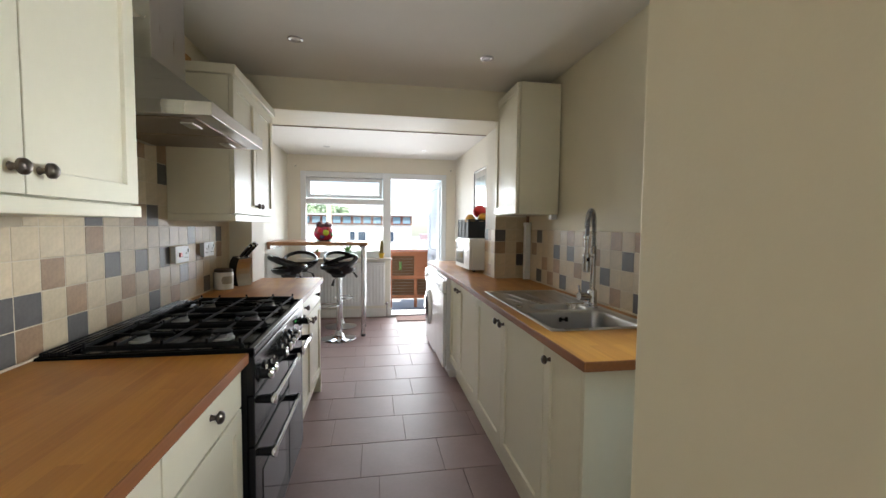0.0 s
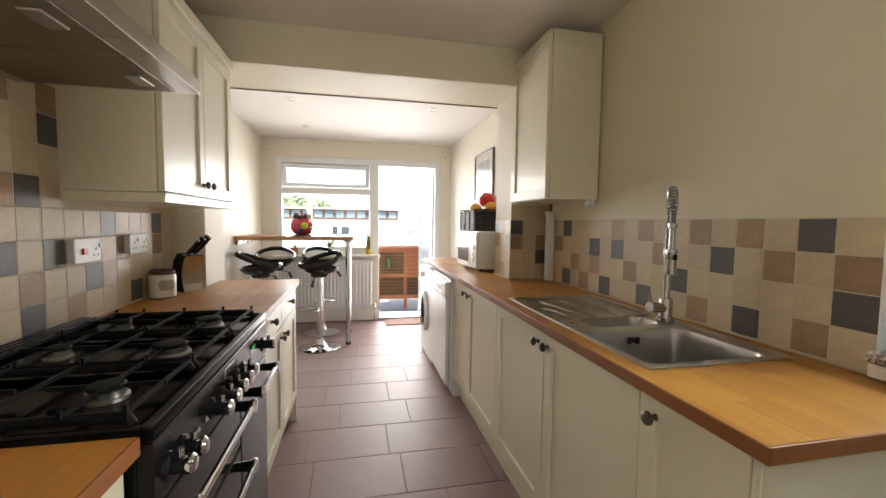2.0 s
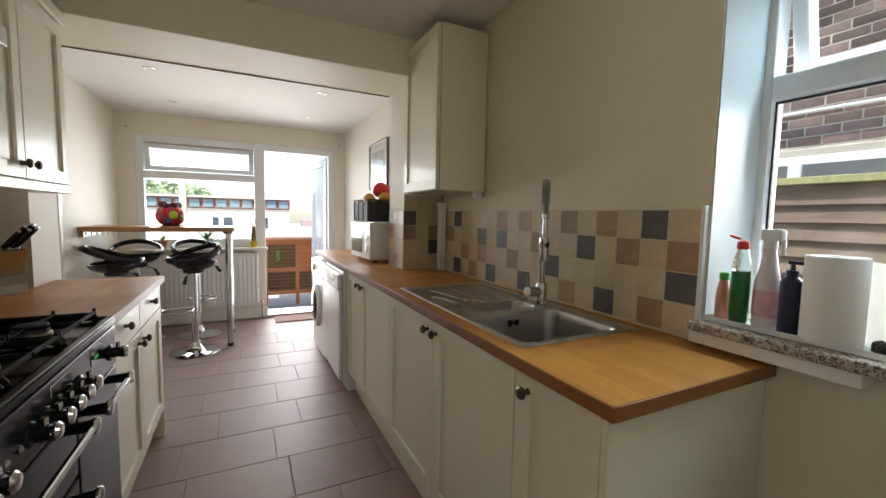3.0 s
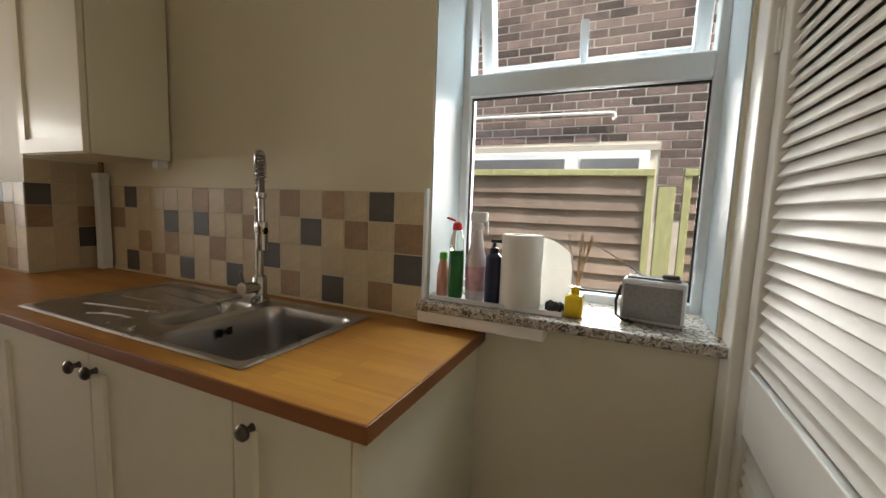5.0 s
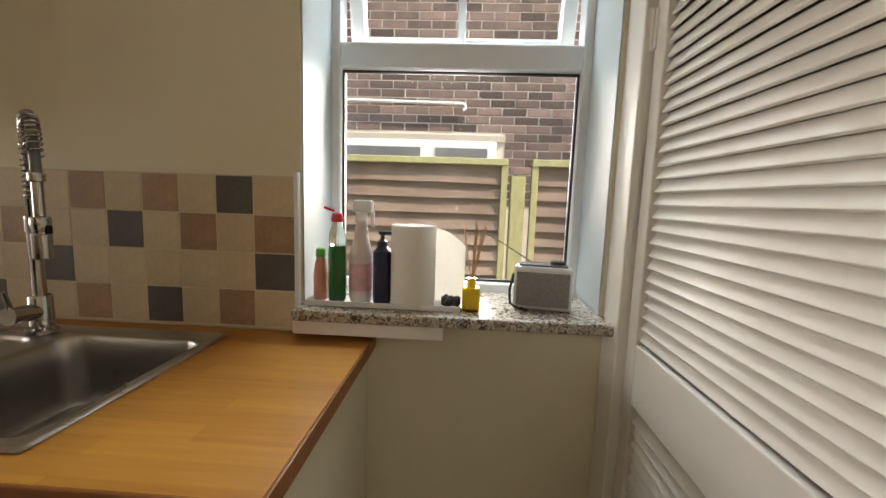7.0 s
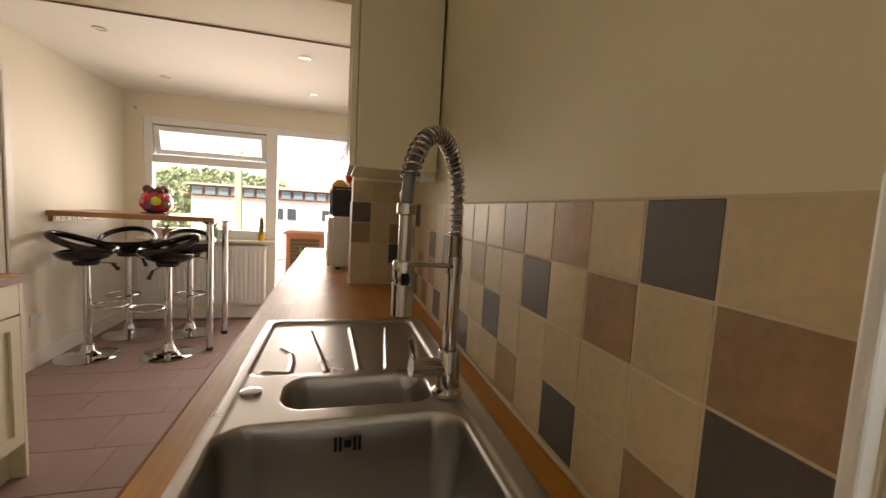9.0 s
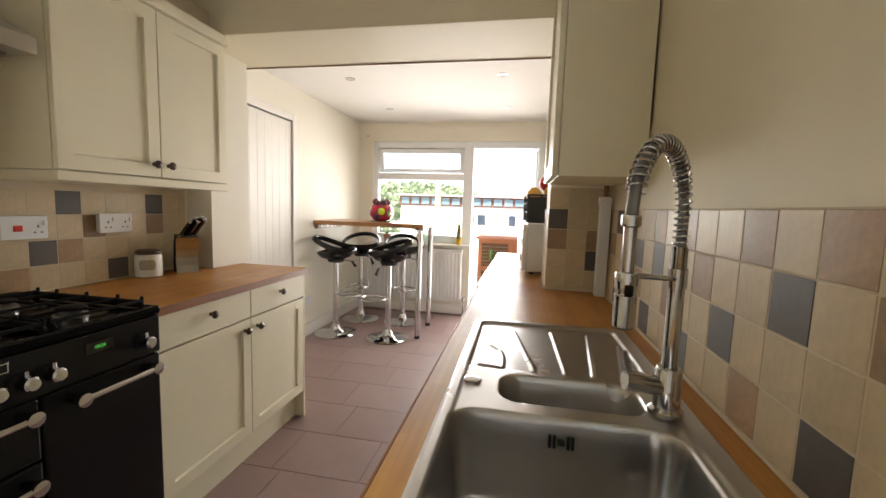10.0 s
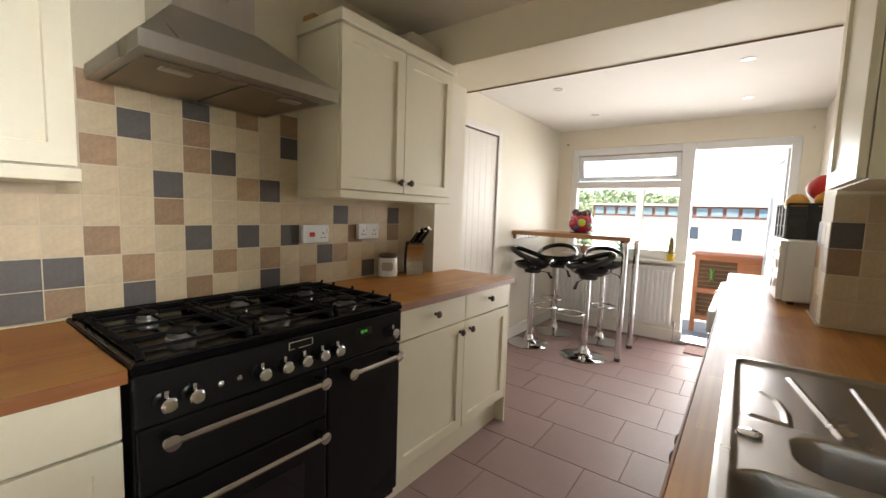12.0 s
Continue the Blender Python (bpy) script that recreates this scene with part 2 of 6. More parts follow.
M_UPVC = mat("white_upvc", (0.80, 0.83, 0.85), 0.4, spread=0.02, scale=3, rough_var=0.03)
M_WHITE = mat("white_enamel", (0.8, 0.8, 0.79), 0.25, spread=0.02, scale=4, coat=0.2)
M_TOP = wood("beech_block_worktop", (0.60, 0.28, 0.05), (0.37, 0.138, 0.022), coat=0.08, rough=0.4)
M_TOPEDGE = wood("worktop_end_grain", (0.30, 0.11, 0.03), (0.17, 0.057, 0.017), staves=False, coat=0.04, rough=0.45)
M_BARWOOD = wood("bar_top_wood", (0.42, 0.2, 0.075), (0.28, 0.115, 0.04), along="x")
M_TILE_C = mat("cream_tile_glaze", (0.57, 0.465, 0.305), 0.48, spread=0.2, scale=9, bump=0.12, bump_scale=35, random_tint=0.06, coat=0.05)
M_TILE_B = mat("tan_tile_glaze", (0.34, 0.22, 0.125), 0.48, spread=0.36, scale=10, bump=0.12, bump_scale=35, random_tint=0.14, coat=0.05)
M_TILE_D = mat("slate_tile_glaze", (0.092, 0.084, 0.079), 0.48, spread=0.3, scale=10, bump=0.12, bump_scale=35, random_tint=0.10, coat=0.05)
M_GROUT = mat("pale_grout", (0.60, 0.52, 0.385), 0.9, spread=0.06, scale=20, bump=0.3)
M_FLOOR = mat("plum_floor_tile", (0.315, 0.215, 0.205), 0.47, spread=0.10, scale=5, bump=0.12, bump_scale=70, random_tint=0.06)
M_FGROUT = mat("floor_grout", (0.24, 0.16, 0.148), 0.9, spread=0.1, scale=20)
M_STEEL = mat("brushed_steel", (0.47, 0.455, 0.43), 0.30, metal=1, spread=0.05, scale=4, stretch=(1, 12, 1), bump=0.03, bump_scale=200)
M_SINK = mat("sink_steel", (0.53, 0.52, 0.51), 0.28, metal=1, spread=0.04, scale=3, rough_var=0.03)
M_CHROME = mat("chrome", (0.62, 0.62, 0.63), 0.07, metal=1, spread=0.02, rough_var=0.03)
M_TAP = mat("tap_chrome", (0.52, 0.52, 0.52), 0.13, metal=1, spread=0.03, rough_var=0.04)
M_PEWTER = mat("pewter_knob", (0.12, 0.10, 0.085), 0.33, metal=0.9, spread=0.15, scale=30)
M_HOB = mat("hob_enamel", (0.004, 0.004, 0.0042), 0.16, spread=0.1)
M_BLACK = mat("black_enamel", (0.011, 0.011, 0.0115), 0.22, spread=0.1, coat=0.04)
M_IRON = mat("cast_iron", (0.007, 0.007, 0.007), 0.6, spread=0.2, scale=20, bump=0.2, bump_scale=150)
M_GLASSBLK = mat("oven_glass", (0.008, 0.008, 0.009), 0.05, spread=0.02, rough_var=0.02)
M_PLASTIC = mat("black_gloss_plastic", (0.007, 0.007, 0.008), 0.12, spread=0.05, coat=0.0)
M_RUBBER = mat("dark_rubber", (0.02, 0.02, 0.02), 0.6)
M_GRANITE = speckle("granite", [(0.44, 0.39, 0.33), (0.55, 0.51, 0.45), (0.27, 0.21, 0.17), (0.1, 0.085, 0.075)], 170, 0.25)
M_PANE = pane_material("window_glass")
M_FENCE = wood("weathered_fence", (0.25, 0.18, 0.145), (0.10, 0.07, 0.058), along="y", rough=0.75, coat=0.0, staves=False, random_tint=0.3)
M_POST = mat("mossy_timber", (0.29, 0.28, 0.145), 0.85, spread=0.3, scale=12, bump=0.4, bump_scale=40, stretch=(4, 4, 1))
M_BRICK = mat("brown_brick", (0.155, 0.108, 0.098), 0.85, spread=0.45, scale=9, bump=0.5, bump_scale=60, random_tint=0.6)
M_MORTAR = mat("mortar", (0.62, 0.56, 0.48), 0.95, spread=0.12, scale=20, bump=0.4)
M_PAVE = mat("concrete_paving", (0.42, 0.40, 0.37), 0.9, spread=0.12, scale=3, bump=0.3)
M_HUTCH = wood("hutch_wood", (0.52, 0.2, 0.09), (0.36, 0.12, 0.05), along="x", rough=0.6, coat=0.0, staves=False)
M_LEAF = mat("leaf_green", (0.10, 0.25, 0.05), 0.5, spread=0.35, scale=8)
M_TERRA = mat("terracotta", (0.38, 0.16, 0.09), 0.8, spread=0.12, scale=15)
M_YELLOW = mat("yellow_glaze", (0.72, 0.47, 0.03), 0.3, spread=0.05)
M_CERAMIC = mat("white_ceramic", (0.78, 0.76, 0.70), 0.25, spread=0.03, coat=0.3)
M_HOB.node_tree.nodes["Principled BSDF"].inputs["Specular IOR Level"].default_value = 0.05
M_FLOOR.node_tree.nodes["Principled BSDF"].inputs["Specular IOR Level"].default_value = 0.42
M_IRON.node_tree.nodes["Principled BSDF"].inputs["Specular IOR Level"].default_value = 0.1
M_BLACK.node_tree.nodes["Principled BSDF"].inputs["Specular IOR Level"].default_value = 0.15
M_PLASTIC.node_tree.nodes["Principled BSDF"].inputs["Specular IOR Level"].default_value = 0.35
# near-black colour painted in for shade inside holes and the cupboard
M_HOLE_SHADE = mat("painted_hole_shade", (0.01, 0.01, 0.01), 0.9)

# ---- large structure ----
# kitchen: x -0.46..1.76, y -1.5..3.56; dining end: x -0.64..1.74, y 4.02..6.55; the beam between
XL, XR, DL, DR, YB = -0.458, 1.766, -0.64, 1.735, 6.55
KC, DC = 2.33, 2.30


def structure(name, bm, material, label, category="wall"):
    return solo(name, bm, material, label, category, kind="structure")


floor = thing("floor", (0.5, 2.5, 0), "plum-brown ceramic floor tiles laid in staggered rows", "floor", kind="structure")
part("screed", B(-1.0, -1.6, -0.12, 2.1, 6.75, -0.006), M_FGROUT, floor, "dark grout and screed")

structure("ceiling_kitchen", B(-0.75, -1.6, KC, 2.1, 3.60, KC + 0.1), M_CEIL, "off-white painted plaster kitchen ceiling", "ceiling")
structure("ceiling_dining", B(-0.8, 4.07, DC, 2.1, 6.75, DC + 0.1), M_CEIL2, "white painted plaster dining end ceiling", "ceiling")
structure("beam", B(-0.75, 3.60, 2.11, 2.1, 4.07, 2.45, bevel=0.004), M_WALL, "cream painted boxed beam across the room", "beam")
structure("wall_west", B(XL - 0.25, -1.6, -0.1, XL, 3.69, KC + 0.05), M_WALL, "magnolia painted kitchen wall behind the cooker")
structure("pier_west", B(XL - 0.25, 3.69, -0.1, -0.31, 4.0, 2.112), M_WALL2, "cream painted pier beside the opening", "pier")
structure("beam_edge", B(DL, 4.058, 2.1045, 1.5, 4.069, 2.1095, bevel=0.0015), mat("brown_edge_line", (0.2, 0.12, 0.07), 0.7), "thin brown edge line under the beam", "trim")
# the dining end's west wall has the boarded door let into it
bm = bmesh.new()
box(bm, DL - 0.2, 4.0, -0.1, DL, 4.27, DC + 0.05)
box(bm, DL - 0.2, 5.03, -0.1, DL, 6.75, DC + 0.05)
box(bm, DL - 0.2, 4.27, 2.0, DL, 5.03, DC + 0.05)
structure("wall_dining_west", bm, M_WALL2, "cream painted dining wall with a white door")
structure("wall_dining_east", B(DR, 4.04, -0.1, DR + 0.3, 6.75, DC + 0.05), M_WALL2, "cream painted dining wall above the worktop")
structure("pier_east", B(1.50, 3.745, -0.1, 2.06, 4.04, 2.35), M_WALL2, "boxed-in cream pier with a tiled foot", "pier")
# kitchen east wall with the side window's opening
bm = bmesh.new()
box(bm, XR, 1.955, -0.1, 2.06, 3.745, KC + 0.05)
box(bm, XR, 1.20, -0.1, 2.06, 1.955, 0.955)
box(bm, XR, 1.20, 2.16, 2.06, 1.955, KC + 0.05)
# unseen run behind the cupboard, added to keep the sun out
box(bm, XR, -1.6, -0.1, 2.06, 1.20, KC + 0.05)
structure("wall_east", bm, M_WALL, "magnolia painted wall round the side window")
# cupboard block beside the window: its front wall has the louvred door let in
bm = bmesh.new()
box(bm, 0.928, -1.6, -0.1, 0.984, 1.18, KC + 0.05, bevel=0.004)
box(bm, 0.984, -1.6, -0.1, 1.0, 1.166, KC + 0.05)
box(bm, 1.0, 1.11, 2.12, XR, 1.18, KC + 0.05)
structure("wall_cupboard", bm, M_WALL, "beige painted cupboard wall beside the entrance")
# added black sheet, so the gaps between slats look shaded
structure("cupboard_shade", B(1.0, 0.5, -0.1, 1.9, 0.56, KC), M_HOLE_SHADE, "black sheet for the shade inside the louvred cupboard")
# unseen end wall; its doorway is added to pass the hall fill
bm = bmesh.new()
box(bm, -0.75, -1.62, -0.1, -0.2, -1.5, KC + 0.05)
box(bm, 0.8, -1.62, -0.1, 1.0, -1.5, KC + 0.05)
box(bm, -0.2, -1.62, 2.05, 0.8, -1.5, KC + 0.05)
structure("wall_south", bm, M_WALL, "unseen magnolia hall wall, doorway added to let the fill in")
# back wall round the garden window and door
bm = bmesh.new()
box(bm, DL - 0.2, YB, -0.1, -0.47, 6.75, DC + 0.05)
box(bm, 1.60, YB, -0.1, 2.05, 6.75, DC + 0.05)
box(bm, -0.47, YB, 2.08, 1.60, 6.75, DC + 0.05)
box(bm, -0.47, YB, -0.1, 0.78, 6.75, 0.86)
structure("wall_north", bm, M_WALL2, "cream painted end wall round garden window and door")
bm = bmesh.new()
box(bm, DL, 6.532, 0, 0.80, YB, 0.12, bevel=0.004)
box(bm, DL, 5.09, 0, DL + 0.016, 6.532, 0.12, bevel=0.004)
structure("baseboard", bm, M_GLOSSW, "white gloss skirting board", "baseboard")

# ---- garden window and door ----
win = thing("window_1", (0.6, 6.6, 0.86), "white plastic garden window with a tilted top light", "window", kind="structure")
bm = bmesh.new()
box(bm, -0.47, 6.56, 0.86, -0.40, 6.65, 2.08, bevel=0.006)
box(bm, 0.67, 6.56, 0.0, 0.785, 6.65, 2.08, bevel=0.006)
box(bm, 1.53, 6.56, 0.0, 1.60, 6.65, 2.08, bevel=0.006)
box(bm, -0.40, 6.56, 2.0, 0.67, 6.65, 2.08, bevel=0.006)
box(bm, 0.785, 6.56, 2.0, 1.53, 6.65, 2.08, bevel=0.006)
box(bm, -0.40, 6.56, 0.86, 0.67, 6.65, 0.955, bevel=0.006)
box(bm, -0.40, 6.56, 1.62, 0.67, 6.65, 1.70, bevel=0.006)
part("window_frame", bm, M_UPVC, win)
part("pane", B(-0.405, 6.60, 0.95, 0.675, 6.606, 1.625), M_PANE, win).visible_shadow = False
hinge = Matrix.Translation((0, 6.60, 2.0)) @ Matrix.Rotation(radians(14), 4, "X") @ Matrix.Translation((0, -6.60, -2.0))
bm = bmesh.new()
for a in ((-0.395, 6.57, 1.71, -0.345, 6.63, 1.995), (0.615, 6.57, 1.71, 0.665, 6.63, 1.995), (-0.345, 6.57, 1.945, 0.615, 6.63, 1.995), (-0.345, 6.57, 1.71, 0.615, 6.63, 1.76)):
    box(bm, *a, bevel=0.005, m=hinge)
sash = part("top_light", bm, M_UPVC, win, "white top-hung sash, open")
part("pane", B(-0.35, 6.597, 1.755, 0.62, 6.603, 1.95, m=hinge), M_PANE, sash).visible_shadow = False
part("window_sill", B(-0.50, 6.40, 0.835, 0.80, 6.56, 0.86, bevel=0.006), M_GLOSSW, win, "white painted sill")
door = thing("door_1", (1.52, 6.62, 0.0), "white plastic garden door, standing open outwards", "door", kind="structure")
swing = Matrix.Translation((1.53, 6.66, 0)) @ Matrix.Rotation(radians(-84), 4, "Z") @ Matrix.Translation((-1.53, -6.66, 0))
bm = bmesh.new()
for a in ((0.80, 6.64, 0.03, 0.90, 6.69, 1.99), (1.43, 6.64, 0.03, 1.53, 6.69, 1.99), (0.90, 6.64, 1.89, 1.43, 6.69, 1.99), (0.90, 6.64, 0.03, 1.43, 6.69, 0.22), (0.90, 6.64, 0.85, 1.43, 6.69, 0.95)):
    box(bm, *a, bevel=0.005, m=swing)
part("door_frame", bm, M_UPVC, door)
part("pane", B(0.895, 6.66, 0.945, 1.435, 6.667, 1.895, m=swing), mat("obscured_glass", (0.74, 0.79, 0.81), 0.25, spread=0.05, scale=30, bump=0.2, bump_scale=80), door, "pale obscured glass")
part("panel", B(0.895, 6.655, 0.215, 1.435, 6.675, 0.855, m=swing), M_UPVC, door)
bm = bmesh.new()
box(bm, 0.785, 6.50, -0.006, 1.6, 6.80, 0.03, bevel=0.004)
structure("threshold", bm, M_STEEL, "worn metal door threshold", "threshold")

# ---- side window ----
win2 = thing("window_2", (2.0, 1.58, 0.955), "white plastic side window with an open top light", "window", kind="structure")
bm = bmesh.new()
F0, F1 = 1.985, 2.055
box(bm, F0, 1.926, 0.955, F1, 1.955, 2.16, bevel=0.005)
box(bm, F0, 1.20, 0.955, F1, 1.23, 2.16, bevel=0.005)
box(bm, F0, 1.23, 0.955, F1, 1.926, 1.01, bevel=0.005)
box(bm, F0, 1.23, 1.635, F1, 1.926, 1.705, bevel=0.005)
box(bm, F0, 1.23, 2.10, F1, 1.926, 2.16, bevel=0.005)
frame2 = part("window_frame", bm, M_UPVC, win2)
bm = bmesh.new()
for a in ((1.920, 1.012, 1.926, 1.633), (1.23, 1.012, 1.236, 1.633), (1.236, 1.627, 1.92, 1.633), (1.236, 1.012, 1.92, 1.018)):
    box(bm, 2.008, a[0], a[1], 2.02, a[2], a[3])
part("gasket", bm, M_RUBBER, frame2, "thin dark glazing gasket")
# white reveals; cool daylight is put into their dimmer, bluer colour
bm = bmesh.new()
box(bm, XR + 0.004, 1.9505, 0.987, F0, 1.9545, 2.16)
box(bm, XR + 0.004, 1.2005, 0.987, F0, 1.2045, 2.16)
part("reveal_lining", bm, mat("daylit_reveal_paint", (0.54, 0.62, 0.65), 0.5, spread=0.04, scale=4), win2, "white window reveals, colour dimmed and blued for the daylight")
part("pane", B(2.022, 1.225, 1.005, 2.028, 1.93, 1.64), M_PANE, win2).visible_shadow = False
hinge = Matrix.Translation((2.03, 0, 2.10)) @ Matrix.Rotation(radians(-13), 4, "Y") @ Matrix.Translation((-2.03, 0, -2.10))
bm = bmesh.new()
for a in ((2.0, 1.88, 1.712, 2.06, 1.922, 2.1), (2.0, 1.234, 1.712, 2.06, 1.276, 2.1), (2.0, 1.276, 1.712, 2.06, 1.88, 1.75), (2.0, 1.276, 2.055, 2.06, 1.88, 2.1)):
    box(bm, *a, bevel=0.005, m=hinge)
sash = part("top_light", bm, M_UPVC, win2, "white top-hung sash, open outwards")
part("pane", B(2.028, 1.27, 1.745, 2.034, 1.886, 2.06, m=hinge), M_PANE, sash).visible_shadow = False
bm = B(1.985, 1.565, 1.72, 1.997, 1.59, 1.86, bevel=0.004, m=hinge)
part("stay_handle", bm, M_UPVC, sash)
part("window_sill", B(1.69, 1.187, 0.957, 1.985, 1.954, 0.985, bevel=0.006), M_GRANITE, win2, "speckled granite sill")
bm = bmesh.new()
box(bm, 1.703, 1.585, 0.922, XR, 1.955, 0.956, bevel=0.003)
structure("trim_under_sill", bm, M_GLOSSW, "cream board under the granite sill", "trim")
structure("tile_edge_trim", B(1.748, 1.957, 0.925, XR + 0.002, 1.968, 1.315, bevel=0.003), M_UPVC, "white plastic tile edge strip", "trim")

# ---- louvred cupboard door ----
lou = thing("door_2", (1.4, 1.17, 0), "white painted louvred cupboard door with chipped paint", "door", kind="structure")
D0, D1, Y0, Y1 = 1.04, 1.668, 1.135, 1.17
part("hinge_stile", B(D1 - 0.045, Y0, 0.02, D1, Y1, 2.08, bevel=0.003), M_GLOSSW, lou)
part("lock_stile", B(D0, Y0, 0.02, D0 + 0.042, Y1, 2.08, bevel=0.003), M_GLOSSW, lou)
part("top_rail", B(D0 + 0.042, Y0, 1.99, D1 - 0.045, Y1, 2.08, bevel=0.003), M_GLOSSW, lou)
part("lock_rail", B(D0 + 0.042, Y0, 0.832, D1 - 0.045, Y1, 0.966, bevel=0.003), M_GLOSSW, lou)
part("bottom_rail", B(D0 + 0.042, Y0, 0.02, D1 - 0.045, Y1, 0.16, bevel=0.003), M_GLOSSW, lou)
slat_mesh = mesh_of("slat", B(D0 + 0.038, -0.0035, -0.015, D1 - 0.04, 0.0035, 0.015, bevel=0.0015), M_GLOSSW)
z = 0.1703
while z < 1.985:
    if not 0.82 < z < 0.978:
        s = new("slat", slat_mesh)
        s.parent = lou
        s.matrix_basis = Matrix.Translation((-1.4, (Y0 + Y1) / 2 - 1.17, z)) @ Matrix.Rotation(radians(31 + random.uniform(-1.5, 1.5)), 4, "X")
    z += 0.0263
bm = bmesh.new()
box(bm, 1.0005, 1.10, 0.0, 1.034, 1.187, 2.14, bevel=0.009)
box(bm, D1 + 0.004, 1.10, 0.0, XR + 0.0, 1.192, 2.14, bevel=0.004)
box(bm, 1.034, 1.10, 2.085, D1 + 0.004, 1.192, 2.14, bevel=0.004)
structure("door_frame_2", bm, M_GLOSSW, "white gloss frame of the louvred cupboard", "door frame")
bm = B(1.043, Y1, 1.004, 1.071, Y1 + 0.003, 1.1, bevel=0.001)
for zz in (1.02, 1.084):
    rod(bm, (1.057, Y1, zz), (1.057, Y1 + 0.022, zz), 0.0085, 0.006, seg=14)
part("latch_plate", bm, mat("grey_metal_bracket", (0.55, 0.55, 0.53), 0.4, metal=0.3, spread=0.15, scale=30), lou, "grey metal pull bracket on two studs")
bm = bmesh.new()
outline = ((1.046, Y1 + 0.016), (1.067, Y1 + 0.027), (1.09, Y1 + 0.022), (1.09, Y1 + 0.025), (1.067, Y1 + 0.030), (1.046, Y1 + 0.019))
ends = [[bm.verts.new((x, y, zz)) for x, y in outline] for zz in (0.998, 1.096)]
for i in range(6):
    bm.faces.new((ends[0][i], ends[0][(i + 1) % 6], ends[1][(i + 1) % 6], ends[1][i]))
bm.faces.new(ends[0][::-1])
bm.faces.new(ends[1])
bmesh.ops.recalc_face_normals(bm, faces=bm.faces)
pull = part("pull_handle", bm, M_GLOSSW, lou, "white painted bent pull with chipped edges")
bm = bmesh.new()
rng = random.Random(31)
for k in range(6):
    zz = 1.005 + 0.016 * k + rng.uniform(-0.003, 0.003)
    x = rng.choice((1.067, 1.067, 1.0885, 1.048))
    y = Y1 + {1.067: 0.0302, 1.0885: 0.0252, 1.048: 0.0198}[x]
    box(bm, x - 0.0008, y - 0.0006, zz - rng.uniform(0.001, 0.006), x + 0.0008, y + 0.0004, zz + rng.uniform(0.001, 0.006))
box(bm, 1.0455, Y1 + 0.016, 1.0955, 1.0905, Y1 + 0.0285, 1.0966)
part("chipped_edge", bm, mat("dark_bare_metal", (0.05, 0.03, 0.02), 0.7), pull)
bm = bmesh.new()
for q in ((1.064, 1.135, 0.0055), (1.05, 1.118, 0.006), (1.07, 1.13, 0.003), (1.047, 1.10, 0.004), (1.066, 1.148, 0.003), (1.048, 1.132, 0.003), (1.045, 0.94, 0.003), (1.047, 0.99, 0.0035)):
    lathe(bm, [(q[2] * 0.7, 0), (q[2] * 0.55, 0.0008)], seg=7, m=Matrix.Rotation(radians(-90), 4, "X") @ Matrix.Diagonal((0.6, 1.5, 1, 1)), at=(q[0], Y1, q[1]))
part("paint_chip", bm, mat("bare_red_primer", (0.40, 0.13, 0.05), 0.8), lou, "red-brown primer where paint has chipped")
for zz in (1.62, 0.35):
    bm = B(1.658, Y1 - 0.002, zz - 0.04, 1.68, Y1 + 0.004, zz + 0.04, bevel=0.002)
    rod(bm, (1.67, Y1 + 0.005, zz - 0.042), (1.67, Y1 + 0.005, zz + 0.042), 0.005)
    part("hinge", bm, M_GLOSSW, lou)

# ---- boarded door in the dining end ----
dd = thing("door_3", (DL, 4.65, 0), "white painted boarded door, shut", "door", kind="structure")
for i in range(8):
    part("board", B(DL - 0.04, 4.272 + i * 0.0947, 0.01, DL - 0.004, 4.272 + i * 0.0947 + 0.0942, 1.99, bevel=0.002), M_GLOSSW, dd)
bm = bmesh.new()
box(bm, DL - 0.06, 5.03, 0, DL + 0.014, 5.09, 2.06, bevel=0.005)
box(bm, DL - 0.06, 4.21, 0, DL + 0.014, 4.27, 2.06, bevel=0.005)
box(bm, DL - 0.06, 4.27, 2.0, DL + 0.014, 5.03, 2.06, bevel=0.005)
part("architrave", bm, M_GLOSSW, dd)

# ---- kitchen units ----
def knob(parent, x, y, z, s):
    """Round pewter knob on a short neck; s: +1 faces +x, -1 faces -x."""
    m = Matrix.Rotation(radians(90 * s), 4, "Y")
    bm = lathe(bmesh.new(), [(0.009, 0), (0.007, 0.004), (0.006, 0.012), (0.011, 0.016), (0.0165, 0.02), (0.0165, 0.026), (0.012, 0.031), (0.005, 0.033)], at=(x, y, z), seg=18, m=m)
    return part("knob", bm, M_PEWTER, parent, "dark pewter knob", smooth=True)


def shaker(name, parent, x, y0, y1, z0, z1, s, rail=0.075, thick=0.02, drawer=False):
    """A framed door or drawer front whose face is at x and faces s."""
    bm = bmesh.new()
    a, b = sorted((x, x - s * thick))
    if drawer:
        box(bm, a, y0, z0, b, y1, z1, bevel=0.003)
    else:
        box(bm, a, y0, z0, b, y1, z1, bevel=0.002)
        bm.normal_update()
        f = max((f for f in bm.faces), key=lambda f: f.calc_area() * (1 if f.normal.x * s > 0.9 else 0))
        bmesh.ops.inset_region(bm, faces=[f], thickness=rail - 0.003, depth=0)
        bmesh.ops.inset_region(bm, faces=[f], thickness=0.004, depth=-0.01)
    return part(name, bm, M_CAB, parent)


